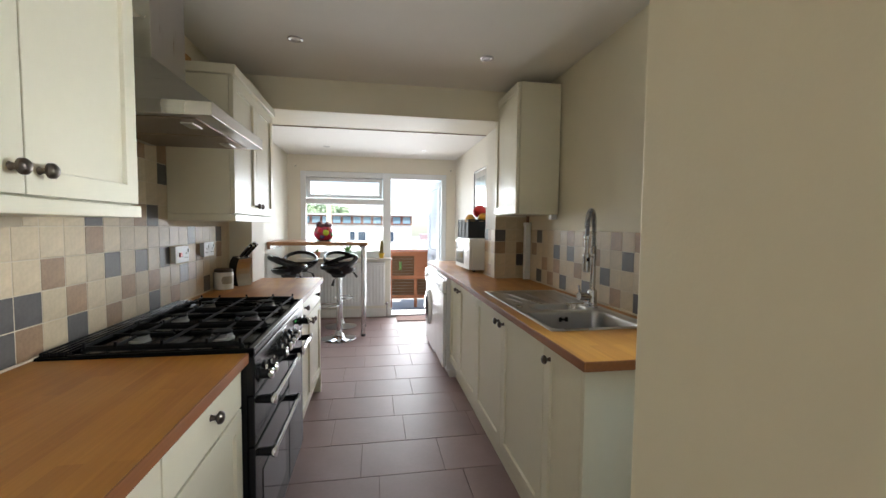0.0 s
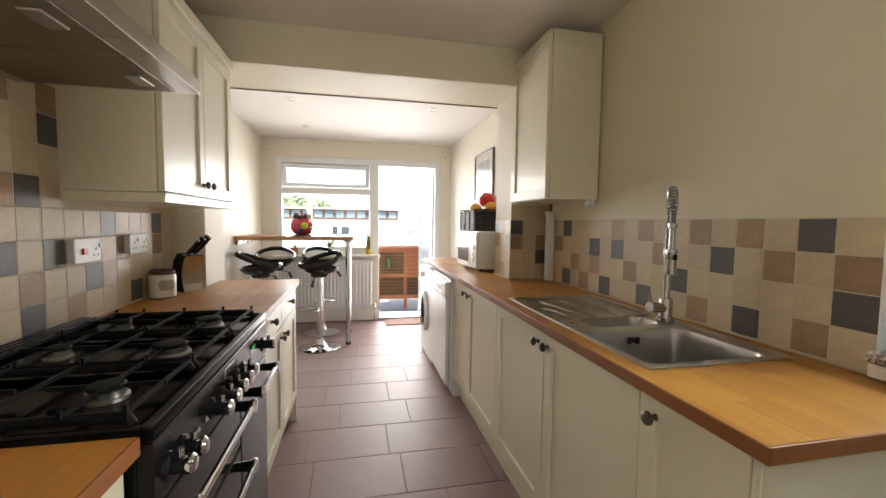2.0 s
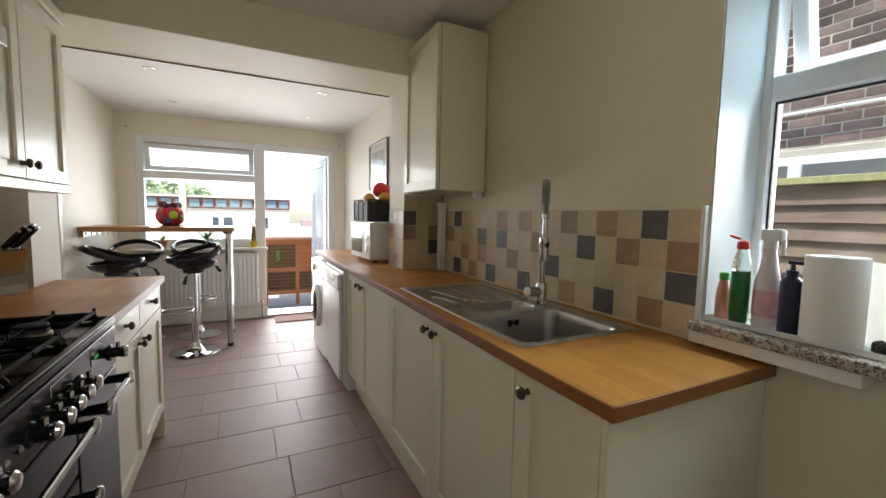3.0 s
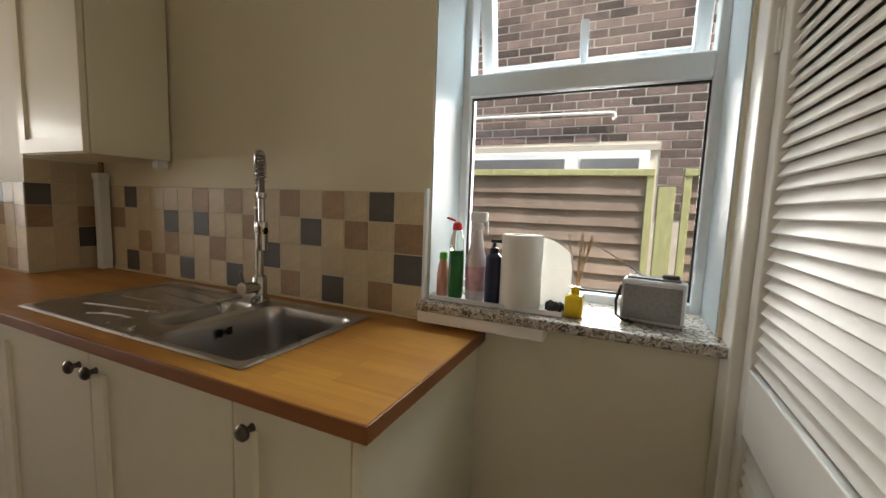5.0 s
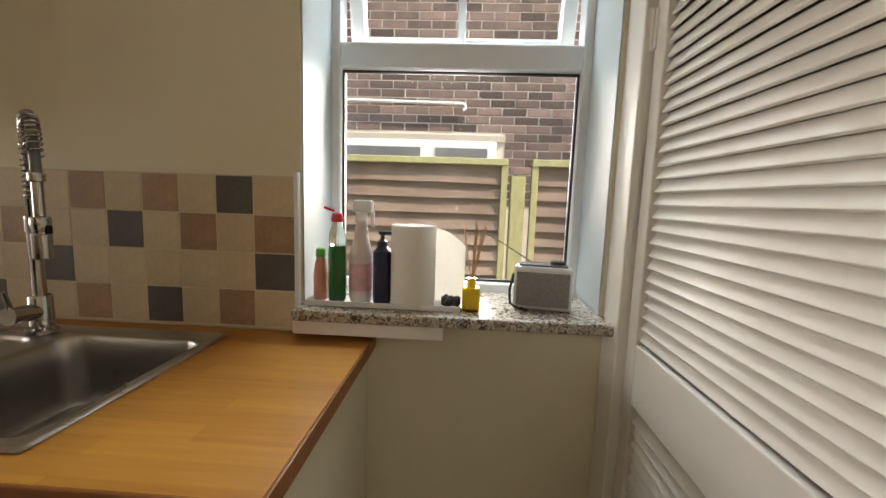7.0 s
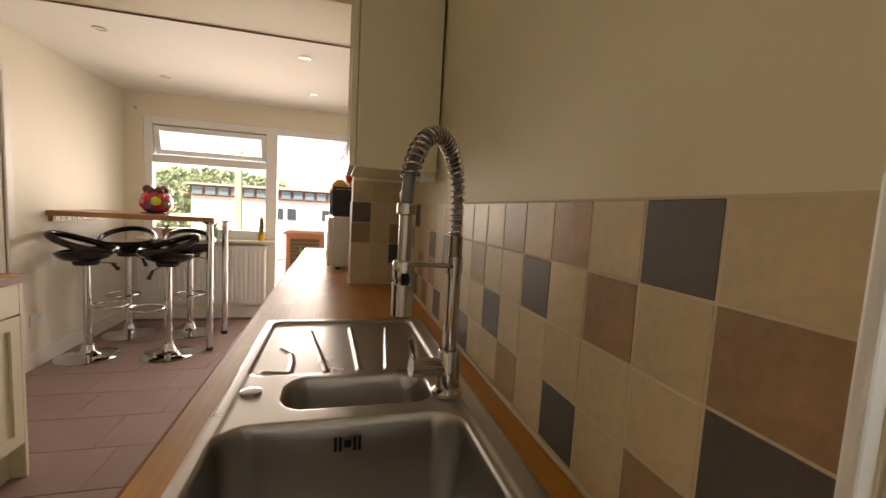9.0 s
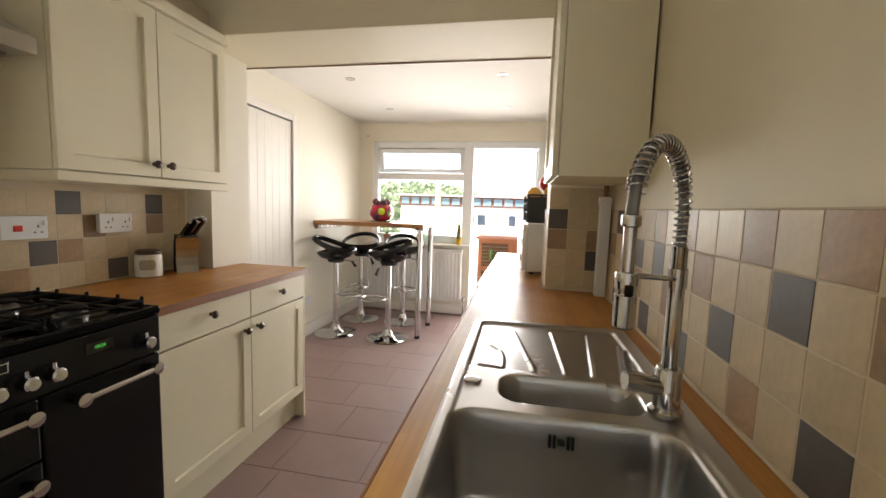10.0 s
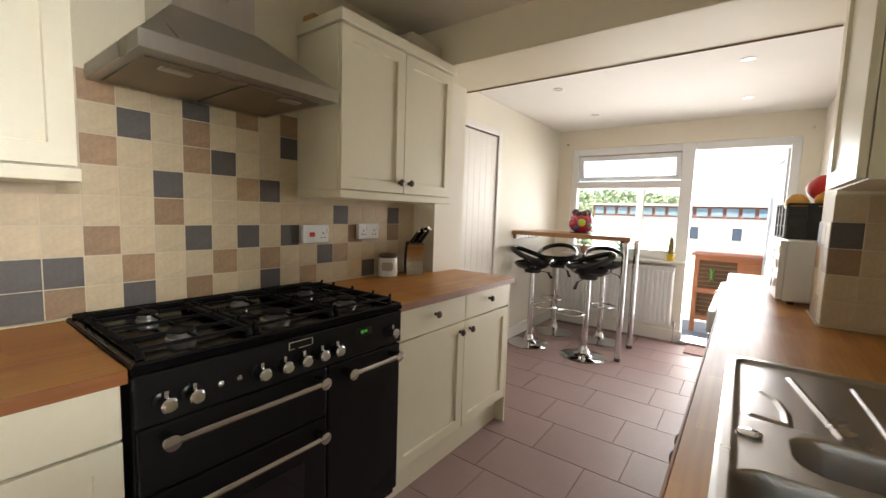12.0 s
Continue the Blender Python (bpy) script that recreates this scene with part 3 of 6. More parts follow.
def base_unit(y0, y1, xf, xb, s, doors, label, drawers=(), end_panel=None, carcase_top=0.877):
    """doors: (y0, y1, knob y); carcase from xf (front) to xb (wall)."""
    ob = thing("base_unit", ((xf + xb) / 2, (y0 + y1) / 2, 0), label, "cabinet", "kitchen base units")
    a, b = sorted((xf - s * 0.022, xb))
    part("carcase", B(a, y0 + 0.002, 0.15, b, y1 - 0.002, carcase_top), M_CAB, ob)
    top = 0.735 if drawers else 0.875
    for d0, d1, ky in doors:
        d = shaker("door", ob, xf, d0 + 0.002, d1 - 0.002, 0.165, top, s)
        knob(d, xf, ky, top - 0.047, s)
    for d0, d1 in drawers:
        d = shaker("drawer_front", ob, xf, d0 + 0.002, d1 - 0.002, 0.742, 0.875, s, drawer=True)
        knob(d, xf, (d0 + d1) / 2, 0.82, s)
    a, b = sorted((xf - s * 0.06, xf - s * 0.078))
    part("plinth", B(a, y0, 0.0, b, y1, 0.15), M_CAB, ob)
    if end_panel is not None:
        p0, p1 = sorted((end_panel, end_panel + (0.018 if end_panel == y1 else -0.018)))
        a, b = sorted((xf - s * 0.0, xb))
        part("end_panel", B(a, p0, 0.0, b, p1, 0.877, bevel=0.002), M_CAB, ob)
    return ob


RF = 1.192
base_unit(1.80, 2.09, RF, XR - 0.002, -1, [(1.80, 2.09, 2.035)], "cream shaker base unit with one door at the worktop's end", end_panel=1.80)
base_unit(2.09, 3.13, RF, XR - 0.002, -1, [(2.09, 2.61, 2.578), (2.61, 3.13, 2.655)], "cream shaker sink base unit with two doors", carcase_top=0.70)
base_unit(3.13, 4.03, RF, 1.74, -1, [(3.13, 3.66, 3.61), (3.66, 4.02, 3.71)], "cream shaker base unit with two doors beside the dishwasher")
LF = 0.13
base_unit(2.905, 3.88, LF, XL + 0.002, 1, [(2.905, 3.41, 3.365), (3.41, 3.88, 3.455)], "cream shaker base unit with two drawers over two doors", drawers=[(2.905, 3.41), (3.41, 3.88)], end_panel=3.88)
base_unit(1.50, 1.985, LF, XL + 0.002, 1, [(1.50, 1.985, 1.55)], "cream shaker base unit with one drawer beside the cooker", drawers=[(1.50, 1.985)])
base_unit(0.5, 1.50, LF, XL + 0.002, 1, [(0.5, 1.0, 0.95), (1.0, 1.5, 1.05)], "cream shaker base unit with drawers by the entrance", drawers=[(0.5, 1.0), (1.0, 1.5)])


def worktop(pieces, label, at):
    ob = thing("worktop", at, label, "worktop")
    bm = bmesh.new()
    for p in pieces:
        box(bm, p[0], p[1], 0.879, p[2], p[3], 0.91)
    bmesh.ops.remove_doubles(bm, verts=bm.verts, dist=0.0005)
    part("top", bm, M_TOP, ob)
    return ob


right_top = worktop([(1.182, 1.766, 1.764, 2.125), (1.182, 2.125, 1.24, 3.085), (1.69, 2.125, 1.764, 3.085), (1.182, 3.085, 1.764, 3.743), (1.182, 3.743, 1.498, 4.042), (1.182, 4.042, 1.733, 5.36)], "long oiled beech block worktop with darker edges", (1.45, 3.0, 0.879))
bm = bmesh.new()
box(bm, 1.176, 1.76, 0.878, 1.1815, 5.36, 0.9105, bevel=0.002)
box(bm, 1.1815, 1.76, 0.878, 1.764, 1.7655, 0.9105, bevel=0.002)
part("edge_strip", bm, M_TOPEDGE, right_top, "red-brown edge of the worktop")
left_top = worktop([(XL + 0.001, 2.895, 0.145, 3.685), (-0.305, 3.685, 0.145, 3.905)], "short beech block worktop beside the cooker", (-0.15, 3.4, 0.879))
bm = bmesh.new()
box(bm, 0.1455, 2.895, 0.878, 0.151, 3.91, 0.9105, bevel=0.002)
box(bm, -0.305, 3.9055, 0.878, 0.1455, 3.911, 0.9105, bevel=0.002)
part("edge_strip", bm, M_TOPEDGE, left_top, "red-brown edge of the worktop")
near_top = worktop([(XL + 0.001, 0.45, 0.145, 1.993)], "beech block worktop near the entrance", (-0.15, 1.2, 0.879))
part("edge_strip", B(0.1455, 0.45, 0.878, 0.151, 1.993, 0.9105, bevel=0.002), M_TOPEDGE, near_top, "red-brown edge of the worktop")

# sealant along the tiles
bm = bmesh.new()
box(bm, 1.750, 1.97, 0.9105, 1.760, 3.742, 0.919, bevel=0.003)
box(bm, 1.488, 3.730, 0.9105, 1.750, 3.739, 0.918, bevel=0.003)
box(bm, 1.484, 3.739, 0.9105, 1.493, 4.04, 0.918, bevel=0.003)
box(bm, XL + 0.002, 0.45, 0.9105, XL + 0.014, 3.69, 0.918, bevel=0.003)
structure("sealant", bm, M_GROUT, "thin white sealant line above the worktop", "trim")


def wall_unit(y0, y1, x, xb, s, doors, z0, z1, label, pelmet=True, knobs=()):
    ob = thing("wall_unit", ((x + xb) / 2, (y0 + y1) / 2, z0), label, "cabinet", "kitchen wall units")
    a, b = sorted((x - s * 0.022, xb))
    part("carcase", B(a, y0, z0, b, y1, z1, bevel=0.001), M_CAB, ob)
    for d0, d1 in doors:
        shaker("door", ob, x, d0 + 0.002, d1 - 0.002, z0 + 0.003, z1 - 0.003, s)
    for ky in knobs:
        knob(ob, x, ky, z0 + 0.055, s)
    if pelmet:
        a, b = sorted((x + s * 0.004, xb))
        part("pelmet", B(a, y0 - 0.004, z0 - 0.036, b, y1 + 0.004, z0 - 0.002, bevel=0.002), M_CAB, ob)
        a, b = sorted((x + s * 0.014, xb))
        part("cornice", B(a, y0 - 0.012, z1 + 0.003, b, y1 + 0.012, z1 + 0.051, bevel=0.004), M_CAB, ob)
    return ob


WF = -0.145
wall_unit(2.825, 3.615, WF, XL + 0.002, 1, [(2.825, 3.22), (3.22, 3.615)], 1.372, 2.056, "cream shaker wall unit with two doors beside the hood", knobs=(3.185, 3.255))
wall_unit(0.80, 1.985, WF, XL + 0.002, 1, [(0.80, 1.193), (1.193, 1.59), (1.59, 1.985)], 1.372, 2.056, "cream shaker wall unit with several doors", knobs=(1.15, 1.555, 1.625))
boiler = wall_unit(3.176, 3.66, 1.459, XR - 0.009, -1, [(3.18, 3.655)], 1.408, 2.262, "tall cream boiler cabinet on the wall", pelmet=False)
# a boxed end and a small parcel on top of the wall units
bm = bmesh.new()
box(bm, XL + 0.01, 3.34, 2.108, -0.22, 3.60, 2.22, bevel=0.004)
solo("storage_box", bm, mat("pale_card", (0.62, 0.55, 0.42), 0.8), "pale cardboard box on top of the wall unit", "box")
bm = bmesh.new()
box(bm, XL + 0.02, 2.84, 2.108, -0.36, 2.90, 2.15, bevel=0.003)
solo("wood_block", bm, mat("bare_pine", (0.5, 0.28, 0.1), 0.7), "small offcut of orange timber on the wall unit", "wood")

# ---- range cooker ----
ck = thing("range_cooker", (-0.15, 2.443, 0), "black dual-fuel range cooker with chrome handles", "cooker")
C0, C1, CX = 1.999, 2.887, 0.165
part("body", B(XL + 0.012, C0, 0.10, CX - 0.025, C1, 0.895, bevel=0.003), M_BLACK, ck)
part("plinth", B(XL + 0.1, C0 + 0.02, 0.0, CX - 0.08, C1 - 0.02, 0.10), M_BLACK, ck)
bm = bmesh.new()
box(bm, XL + 0.008, C0 - 0.004, 0.896, CX + 0.002, C1 + 0.004, 0.918, bevel=0.007)
hob = part("hob", bm, M_HOB, ck)
for a in ((CX - 0.018, C0, CX, C1), (-0.36, C0, CX - 0.018, C0 + 0.012), (-0.36, C1 - 0.012, CX - 0.018, C1)):
    part("rim", B(a[0], a[1], 0.9165, a[2], a[3], 0.924, bevel=0.003), M_BLACK, hob)
part("control_panel", B(CX - 0.03, C0, 0.765, CX, C1, 0.893, bevel=0.006), M_BLACK, ck)
od = part("grill_door", B(CX - 0.024, C0 + 0.003, 0.595, CX - 0.002, 2.528, 0.760, bevel=0.006), M_BLACK, ck)
ov = part("oven_door", B(CX - 0.024, C0 + 0.003, 0.14, CX - 0.002, 2.528, 0.588, bevel=0.006), M_BLACK, ck)
part("oven_window", B(CX - 0.004, C0 + 0.09, 0.24, CX + 0.0005, 2.44, 0.47, bevel=0.002), M_GLASSBLK, ov, "dark oven glass")
td = part("tall_oven_door", B(CX - 0.024, 2.534, 0.14, CX - 0.002, C1 - 0.003, 0.760, bevel=0.006), M_BLACK, ck)


def bar_handle(parent, ya, yb, z):
    bm = rod(bmesh.new(), (CX + 0.045, ya, z), (CX + 0.045, yb, z), 0.0095)
    part("handle", bm, M_CHROME, parent, "chrome bar handle", smooth=True)
    for y in (ya, yb):
        bm = rod(bmesh.new(), (CX - 0.004, y, z), (CX + 0.04, y, z), 0.013, 0.016)
        h = part("handle_mount", bm, M_BLACK, parent, smooth=True)
        bm = lathe(bmesh.new(), [(0.019, 0), (0.0215, 0.006), (0.019, 0.014), (0.009, 0.017)], at=(CX + 0.04, y, z), seg=20, m=Matrix.Rotation(radians(90), 4, "Y"))
        part("cap", bm, M_CHROME, h, "chrome end cap", smooth=True)


bar_handle(od, 2.055, 2.485, 0.733)
bar_handle(ov, 2.055, 2.485, 0.551)
bar_handle(td, 2.60, 2.83, 0.728)
for y in (2.055, 2.115, 2.29, 2.36, 2.425, 2.49, 2.55, 2.815):
    m = Matrix.Rotation(radians(90), 4, "Y")
    bm = lathe(bmesh.new(), [(0.026, 0), (0.025, 0.005), (0.017, 0.008), (0.0155, 0.03)], at=(CX, y, 0.82), seg=22, m=m)
    k = part("control_knob", bm, M_BLACK, ck, smooth=True)
    bm = lathe(bmesh.new(), [(0.0165, 0.029), (0.0185, 0.032), (0.0185, 0.042), (0.014, 0.047), (0.006, 0.048)], at=(CX, y, 0.82), seg=18, m=m)
    rod(bm, (CX + 0.022, y, 0.832), (CX + 0.022, y, 0.852), 0.0055, 0.0065, seg=10)
    part("knob_cap", bm, M_CHROME, k, "chrome knob cap", smooth=True)
for y in (2.185, 2.235):
    bm = lathe(bmesh.new(), [(0.008, 0), (0.008, 0.006), (0.004, 0.009)], at=(CX, y, 0.82), seg=14, m=Matrix.Rotation(radians(90), 4, "Y"))
    part("button", bm, M_CHROME, ck, smooth=True)
badge = part("badge", B(CX, 2.385, 0.855, CX + 0.002, 2.47, 0.88, bevel=0.001), M_CHROME, ck, "small chrome-edged badge")
part("badge_field", B(CX + 0.002, 2.389, 0.858, CX + 0.003, 2.466, 0.877), M_BLACK, badge)
part("clock_window", B(CX, 2.645, 0.833, CX + 0.0015, 2.725, 0.865), M_GLASSBLK, ck, "dark clock window")


def text_mesh(body, size, m, depth=0.0004):
    cu = bpy.data.curves.new("text", "FONT")
    cu.body, cu.size, cu.extrude, cu.align_x, cu.align_y = body, size, depth, "CENTER", "CENTER"
    ob = bpy.data.objects.new("text", cu)
    scene.collection.objects.link(ob)
    bpy.context.view_layer.update()
    me = bpy.data.meshes.new_from_object(ob.evaluated_get(bpy.context.evaluated_depsgraph_get()))
    bpy.data.objects.remove(ob)
    bm = bmesh.new()
    bm.from_mesh(me)
    bmesh.ops.transform(bm, matrix=m, verts=bm.verts)
    return bm


face_x = Matrix(((0, 0, 1, 0), (1, 0, 0, 0), (0, 1, 0, 0), (0, 0, 0, 1)))
part("clock_digits", text_mesh("10:24", 0.015, Matrix.Translation((CX + 0.0018, 2.685, 0.849)) @ face_x), glow("green_digits", (0.1, 1.0, 0.15), 0.15), ck, "green clock digits")


M_BURNER = mat("burner_aluminium", (0.5, 0.49, 0.46), 0.3, metal=1, spread=0.15, scale=30)


def burner(x, y, r):
    r *= 0.84
    bm = lathe(bmesh.new(), [(r * 1.16, 0.918), (r * 1.14, 0.924), (r, 0.926), (r, 0.938), (r * 0.9, 0.94)], at=(x, y, 0), seg=26)
    b = part("burner", bm, M_BURNER, hob, "aluminium burner ring", smooth=True)
    bm = lathe(bmesh.new(), [(r * 0.95, 0.9405), (r * 1.02, 0.944), (r * 0.9, 0.949), (r * 0.2, 0.951)], at=(x, y, 0), seg=26)
    part("burner_cap", bm, M_IRON, b, smooth=True)


BX = (-0.24, 0.02)
for x, y, r in ((BX[0], 2.15, 0.032), (BX[1], 2.15, 0.04), (BX[0], 2.44, 0.032), (BX[1], 2.43, 0.05), (BX[0], 2.72, 0.034), (BX[1], 2.72, 0.046)):
    burner(x, y, r)
def pan_support(y0, y1):
    """Two heavy side bars, thin fingers across them, and small upturned pegs."""
    yc = (y0 + y1) / 2
    bm = bmesh.new()
    for y in (y0 + 0.009, y1 - 0.009):
        tube(bm, [(-0.33, y, 0.924), (-0.318, y, 0.934), (0.10, y, 0.934), (0.118, y, 0.930), (0.124, y, 0.919)], 0.0095, 10)
    fingers = [(x, a, b) for x in (-0.325, -0.11, 0.118) for a, b in ((y0, y1),)]
    for cx in BX:
        fingers += [(cx, y0, yc - 0.026), (cx, yc + 0.026, y1)]
    for x, a, b in fingers:
        box(bm, x - 0.0035, a, 0.937, x + 0.0035, b, 0.9465, bevel=0.0012)
    for x in (-0.325, BX[0], -0.11, BX[1], 0.118):
        for y in (y0 + 0.004, y1 - 0.004):
            box(bm, x - 0.004, y - 0.004, 0.93, x + 0.004, y + 0.004, 0.955, bevel=0.0015)
    for cx in BX:
        for dx in (-1, 1):
            q = sorted((cx + dx * 0.028, cx + dx * 0.105))
            box(bm, q[0], yc - 0.0035, 0.937, q[1], yc + 0.0035, 0.9465, bevel=0.0012)
    part("pan_support", bm, M_IRON, hob, "cast-iron pan support with upturned pegs")


for y0, y1 in ((2.015, 2.295), (2.303, 2.583), (2.591, 2.871)):
    pan_support(y0, y1)
bm = bmesh.new()
for i in range(5):
    x = XL + 0.02 + i * 0.019
    box(bm, x, C0 + 0.01, 0.918, x + 0.008, C1 - 0.01, 0.931, bevel=0.002)
for i in range(13):
    y = C0 + 0.012 + i * 0.0715
    box(bm, XL + 0.018, y, 0.918, XL + 0.105, y + 0.006, 0.928)
part("vent_grille", bm, M_BLACK, hob, "slotted black vent along the wall")

# ---- extractor hood ----
hd = thing("extractor_hood", (-0.2, 2.41, 1.68), "stainless steel chimney extractor hood", "extractor hood")
HY0, HY1, HX, HZ = 2.07, 2.668, 0.03, 1.668
bm = bmesh.new()
box(bm, XL + 0.004, HY0, HZ, HX, HY1, HZ + 0.045, bevel=0.002)
part("canopy_lip", bm, M_STEEL, hd)
bm = bmesh.new()
lo = [bm.verts.new(p) for p in ((XL + 0.004, HY0 + 0.003, HZ + 0.045), (HX - 0.003, HY0 + 0.003, HZ + 0.045), (HX - 0.003, HY1 - 0.003, HZ + 0.045), (XL + 0.004, HY1 - 0.003, HZ + 0.045))]
hi = [bm.verts.new(p) for p in ((XL + 0.004, 2.23, 1.895), (-0.215, 2.23, 1.895), (-0.215, 2.505, 1.895), (XL + 0.004, 2.505, 1.895))]
for i in range(4):
    bm.faces.new((lo[i], lo[(i + 1) % 4], hi[(i + 1) % 4], hi[i]))
bm.faces.new(hi)
bm.faces.new(lo[::-1])
part("canopy", bm, M_STEEL, hd)
part("chimney", B(XL + 0.004, 2.237, 1.895, -0.222, 2.498, KC - 0.002, bevel=0.002), M_STEEL, hd)
bm = bmesh.new()
for a, b in ((HY0 + 0.03, 2.364), (2.374, HY1 - 0.03)):
    box(bm, XL + 0.05, a, HZ - 0.006, HX - 0.06, b, HZ - 0.001, bevel=0.002)
part("grease_filter", bm, mat("grease_filter_mesh", (0.24, 0.19, 0.135), 0.45, metal=0.9, spread=0.2, scale=12, bump=0.4, bump_scale=250), hd, "dull metal grease filters")
for y in (2.19, 2.54):
    part("filter_catch", B(-0.1, y - 0.04, HZ - 0.012, -0.06, y + 0.04, HZ - 0.006, bevel=0.002), M_STEEL, hd)

# ---- sink ----
SX0, SX1, SY0, SY1 = 1.23, 1.706, 2.112, 3.097
RIDGES = [((1.302, 2.85), (1.326, 2.81), (1.337, 2.75), (1.337, 2.69)), ((1.337, 2.69), (1.283, 2.70)), ((1.36, 2.995), (1.412, 2.69)), ((1.475, 3.01), (1.485, 2.69)), ((1.582, 3.01), (1.547, 2.69)), ((1.655, 2.93), (1.615, 2.70))]


def soft(a, b, v):
    t = min(max((v - a) / (b - a), 0), 1)
    return t * t * (3 - 2 * t)


def rounded(x, y, x0, y0, x1, y1, r):
    """Signed distance to a rounded rectangle, negative inside."""
    cx, cy = (x0 + x1) / 2, (y0 + y1) / 2
    qx, qy = abs(x - cx) - (x1 - x0) / 2 + r, abs(y - cy) - (y1 - y0) / 2 + r
    return math.hypot(max(qx, 0), max(qy, 0)) + min(max(qx, qy), 0) - r


def to_ridge(x, y, pts):
    """Distance to a pressed rib's centre line."""
    best = 1.0
    for (ax, ay), (bx, by) in zip(pts, pts[1:]):
        dx, dy = bx - ax, by - ay
        t = min(max(((x - ax) * dx + (y - ay) * dy) / (dx * dx + dy * dy), 0), 1)
        best = min(best, math.hypot(x - ax - t * dx, y - ay - t * dy))
    return best


def sink_height(x, y):
    h = 0.916
    edge = rounded(x, y, SX0, SY0, SX1, SY1, 0.02)
    h -= 0.004 * soft(-0.008, 0.0, edge)
    ledge = rounded(x, y, SX0 + 0.02, SY0 + 0.02, 1.672, SY1 - 0.022, 0.035)
    h -= 0.005 * (1 - soft(-0.012, 0.0, ledge))
    big = rounded(x, y, 1.252, 2.135, 1.655, 2.475, 0.055)
    h -= 0.165 * (1 - soft(-0.022, 0.0, big)) + 0.006 * (1 - soft(-0.2, -0.022, big))
    small = rounded(x, y, 1.335, 2.515, 1.625, 2.655, 0.05)
    h -= 0.095 * (1 - soft(-0.022, 0.0, small))
    drain = rounded(x, y, 1.252, 2.672, 1.672, 3.072, 0.03)
    if drain < 0:
        h -= 0.003 * (1 - soft(-0.01, 0, drain))
        h += 0.0042 * (1 - soft(0.0015, 0.0075, min(to_ridge(x, y, p) for p in RIDGES)))
    return h


sk = thing("sink", (1.46, 2.6, 0.912), "stainless steel one and a half bowl sink with drainer", "sink")
bm = bmesh.new()
nx, ny = 150, 310
grid = [[bm.verts.new((SX0 + (SX1 - SX0) * i / nx, SY0 + (SY1 - SY0) * j / ny, sink_height(SX0 + (SX1 - SX0) * i / nx, SY0 + (SY1 - SY0) * j / ny))) for j in range(ny + 1)] for i in range(nx + 1)]
for i in range(nx):
    for j in range(ny):
        bm.faces.new((grid[i][j], grid[i + 1][j], grid[i + 1][j + 1], grid[i][j + 1]))
for f in bm.faces:
    f.smooth = True
part("bowls_and_drainer", bm, M_SINK, sk)
bm = lathe(bmesh.new(), [(0.019, 0.9105), (0.019, 0.916), (0.012, 0.918)], at=(1.278, 2.594, 0), seg=22)
part("waste_knob", bm, M_CHROME, sk, smooth=True)
# solid black slots, shade of the openings put into the colour
bm = bmesh.new()
for dx in (-0.02, -0.012, 0.012, 0.02):
    box(bm, 1.455 + dx - 0.0025, 2.456, 0.862, 1.455 + dx + 0.0025, 2.462, 0.884)
box(bm, 1.449, 2.456, 0.868, 1.461, 2.462, 0.878)
part("overflow", bm, M_HOLE_SHADE, sk, "overflow slots, black for the shade inside them")
for x, y, z, r in ((1.46, 2.30, 0.7455, 0.042), (1.48, 2.585, 0.817, 0.034)):
    bm = lathe(bmesh.new(), [(r, z), (r * 0.9, z + 0.003), (r * 0.4, z + 0.001)], at=(x, y, 0), seg=24)
    part("strainer", bm, M_CHROME, sk, smooth=True)

# ---- spring tap ----
tp = thing("mixer_tap", (1.65, 2.54, 0.915), "chrome professional spring mixer tap", "tap")
TX, TY = 1.65, 2.54
HXX, HYY = 1.524, 2.383
bm = lathe(bmesh.new(), [(0.031, 0.914), (0.031, 0.922), (0.024, 0.928), (0.023, 1.0), (0.02, 1.004)], at=(TX, TY, 0), seg=24)
part("base", bm, M_TAP, tp, smooth=True)
part("riser", rod(bmesh.new(), (TX, TY, 1.0), (TX, TY, 1.19), 0.0138, seg=20), M_TAP, tp, smooth=True)
bm = rod(bmesh.new(), (TX, TY, 0.965), (TX - 0.078, TY - 0.008, 0.974), 0.0185, 0.0195, seg=20)
lev = part("valve", bm, M_TAP, tp, smooth=True)
part("lever", rod(bmesh.new(), (TX - 0.07, TY - 0.008, 0.985), (TX - 0.082, TY - 0.01, 1.03), 0.006, 0.0045, seg=12), M_TAP, lev, smooth=True)
bm = rod(bmesh.new(), (TX, TY, 1.155), (TX, TY, 1.19), 0.0165, seg=20)
rod(bm, (TX, TY, 1.17), (HXX, HYY, 1.195), 0.005, seg=10)
lathe(bm, [(0.0155, 1.172), (0.0168, 1.174), (0.0168, 1.197), (0.0155, 1.199)], at=(HXX, HYY, 0), seg=20)
part("holder_arm", bm, M_TAP, tp, smooth=True)
top_z, half = 1.36, (Vector((TX, TY, 0)) - Vector((HXX, HYY, 0))).length / 2
along = (Vector((HXX, HYY, 0)) - Vector((TX, TY, 0))).normalized()


def hose(u):
    """The hose's line, u from 0 at the riser to 1 at the spray head."""
    up, arc, down = 1.285 - 1.18, math.pi * half, 1.285 - 1.26
    s = u * (up + arc + down)
    if s < up:
        return Vector((TX, TY, 1.18 + s))
    if s < up + arc:
        a = (s - up) / half
        return Vector((TX, TY, 1.285 + half * math.sin(a) * 1.15)) + along * (half - half * math.cos(a))
    return Vector((HXX, HYY, 1.285 - (s - up - arc)))


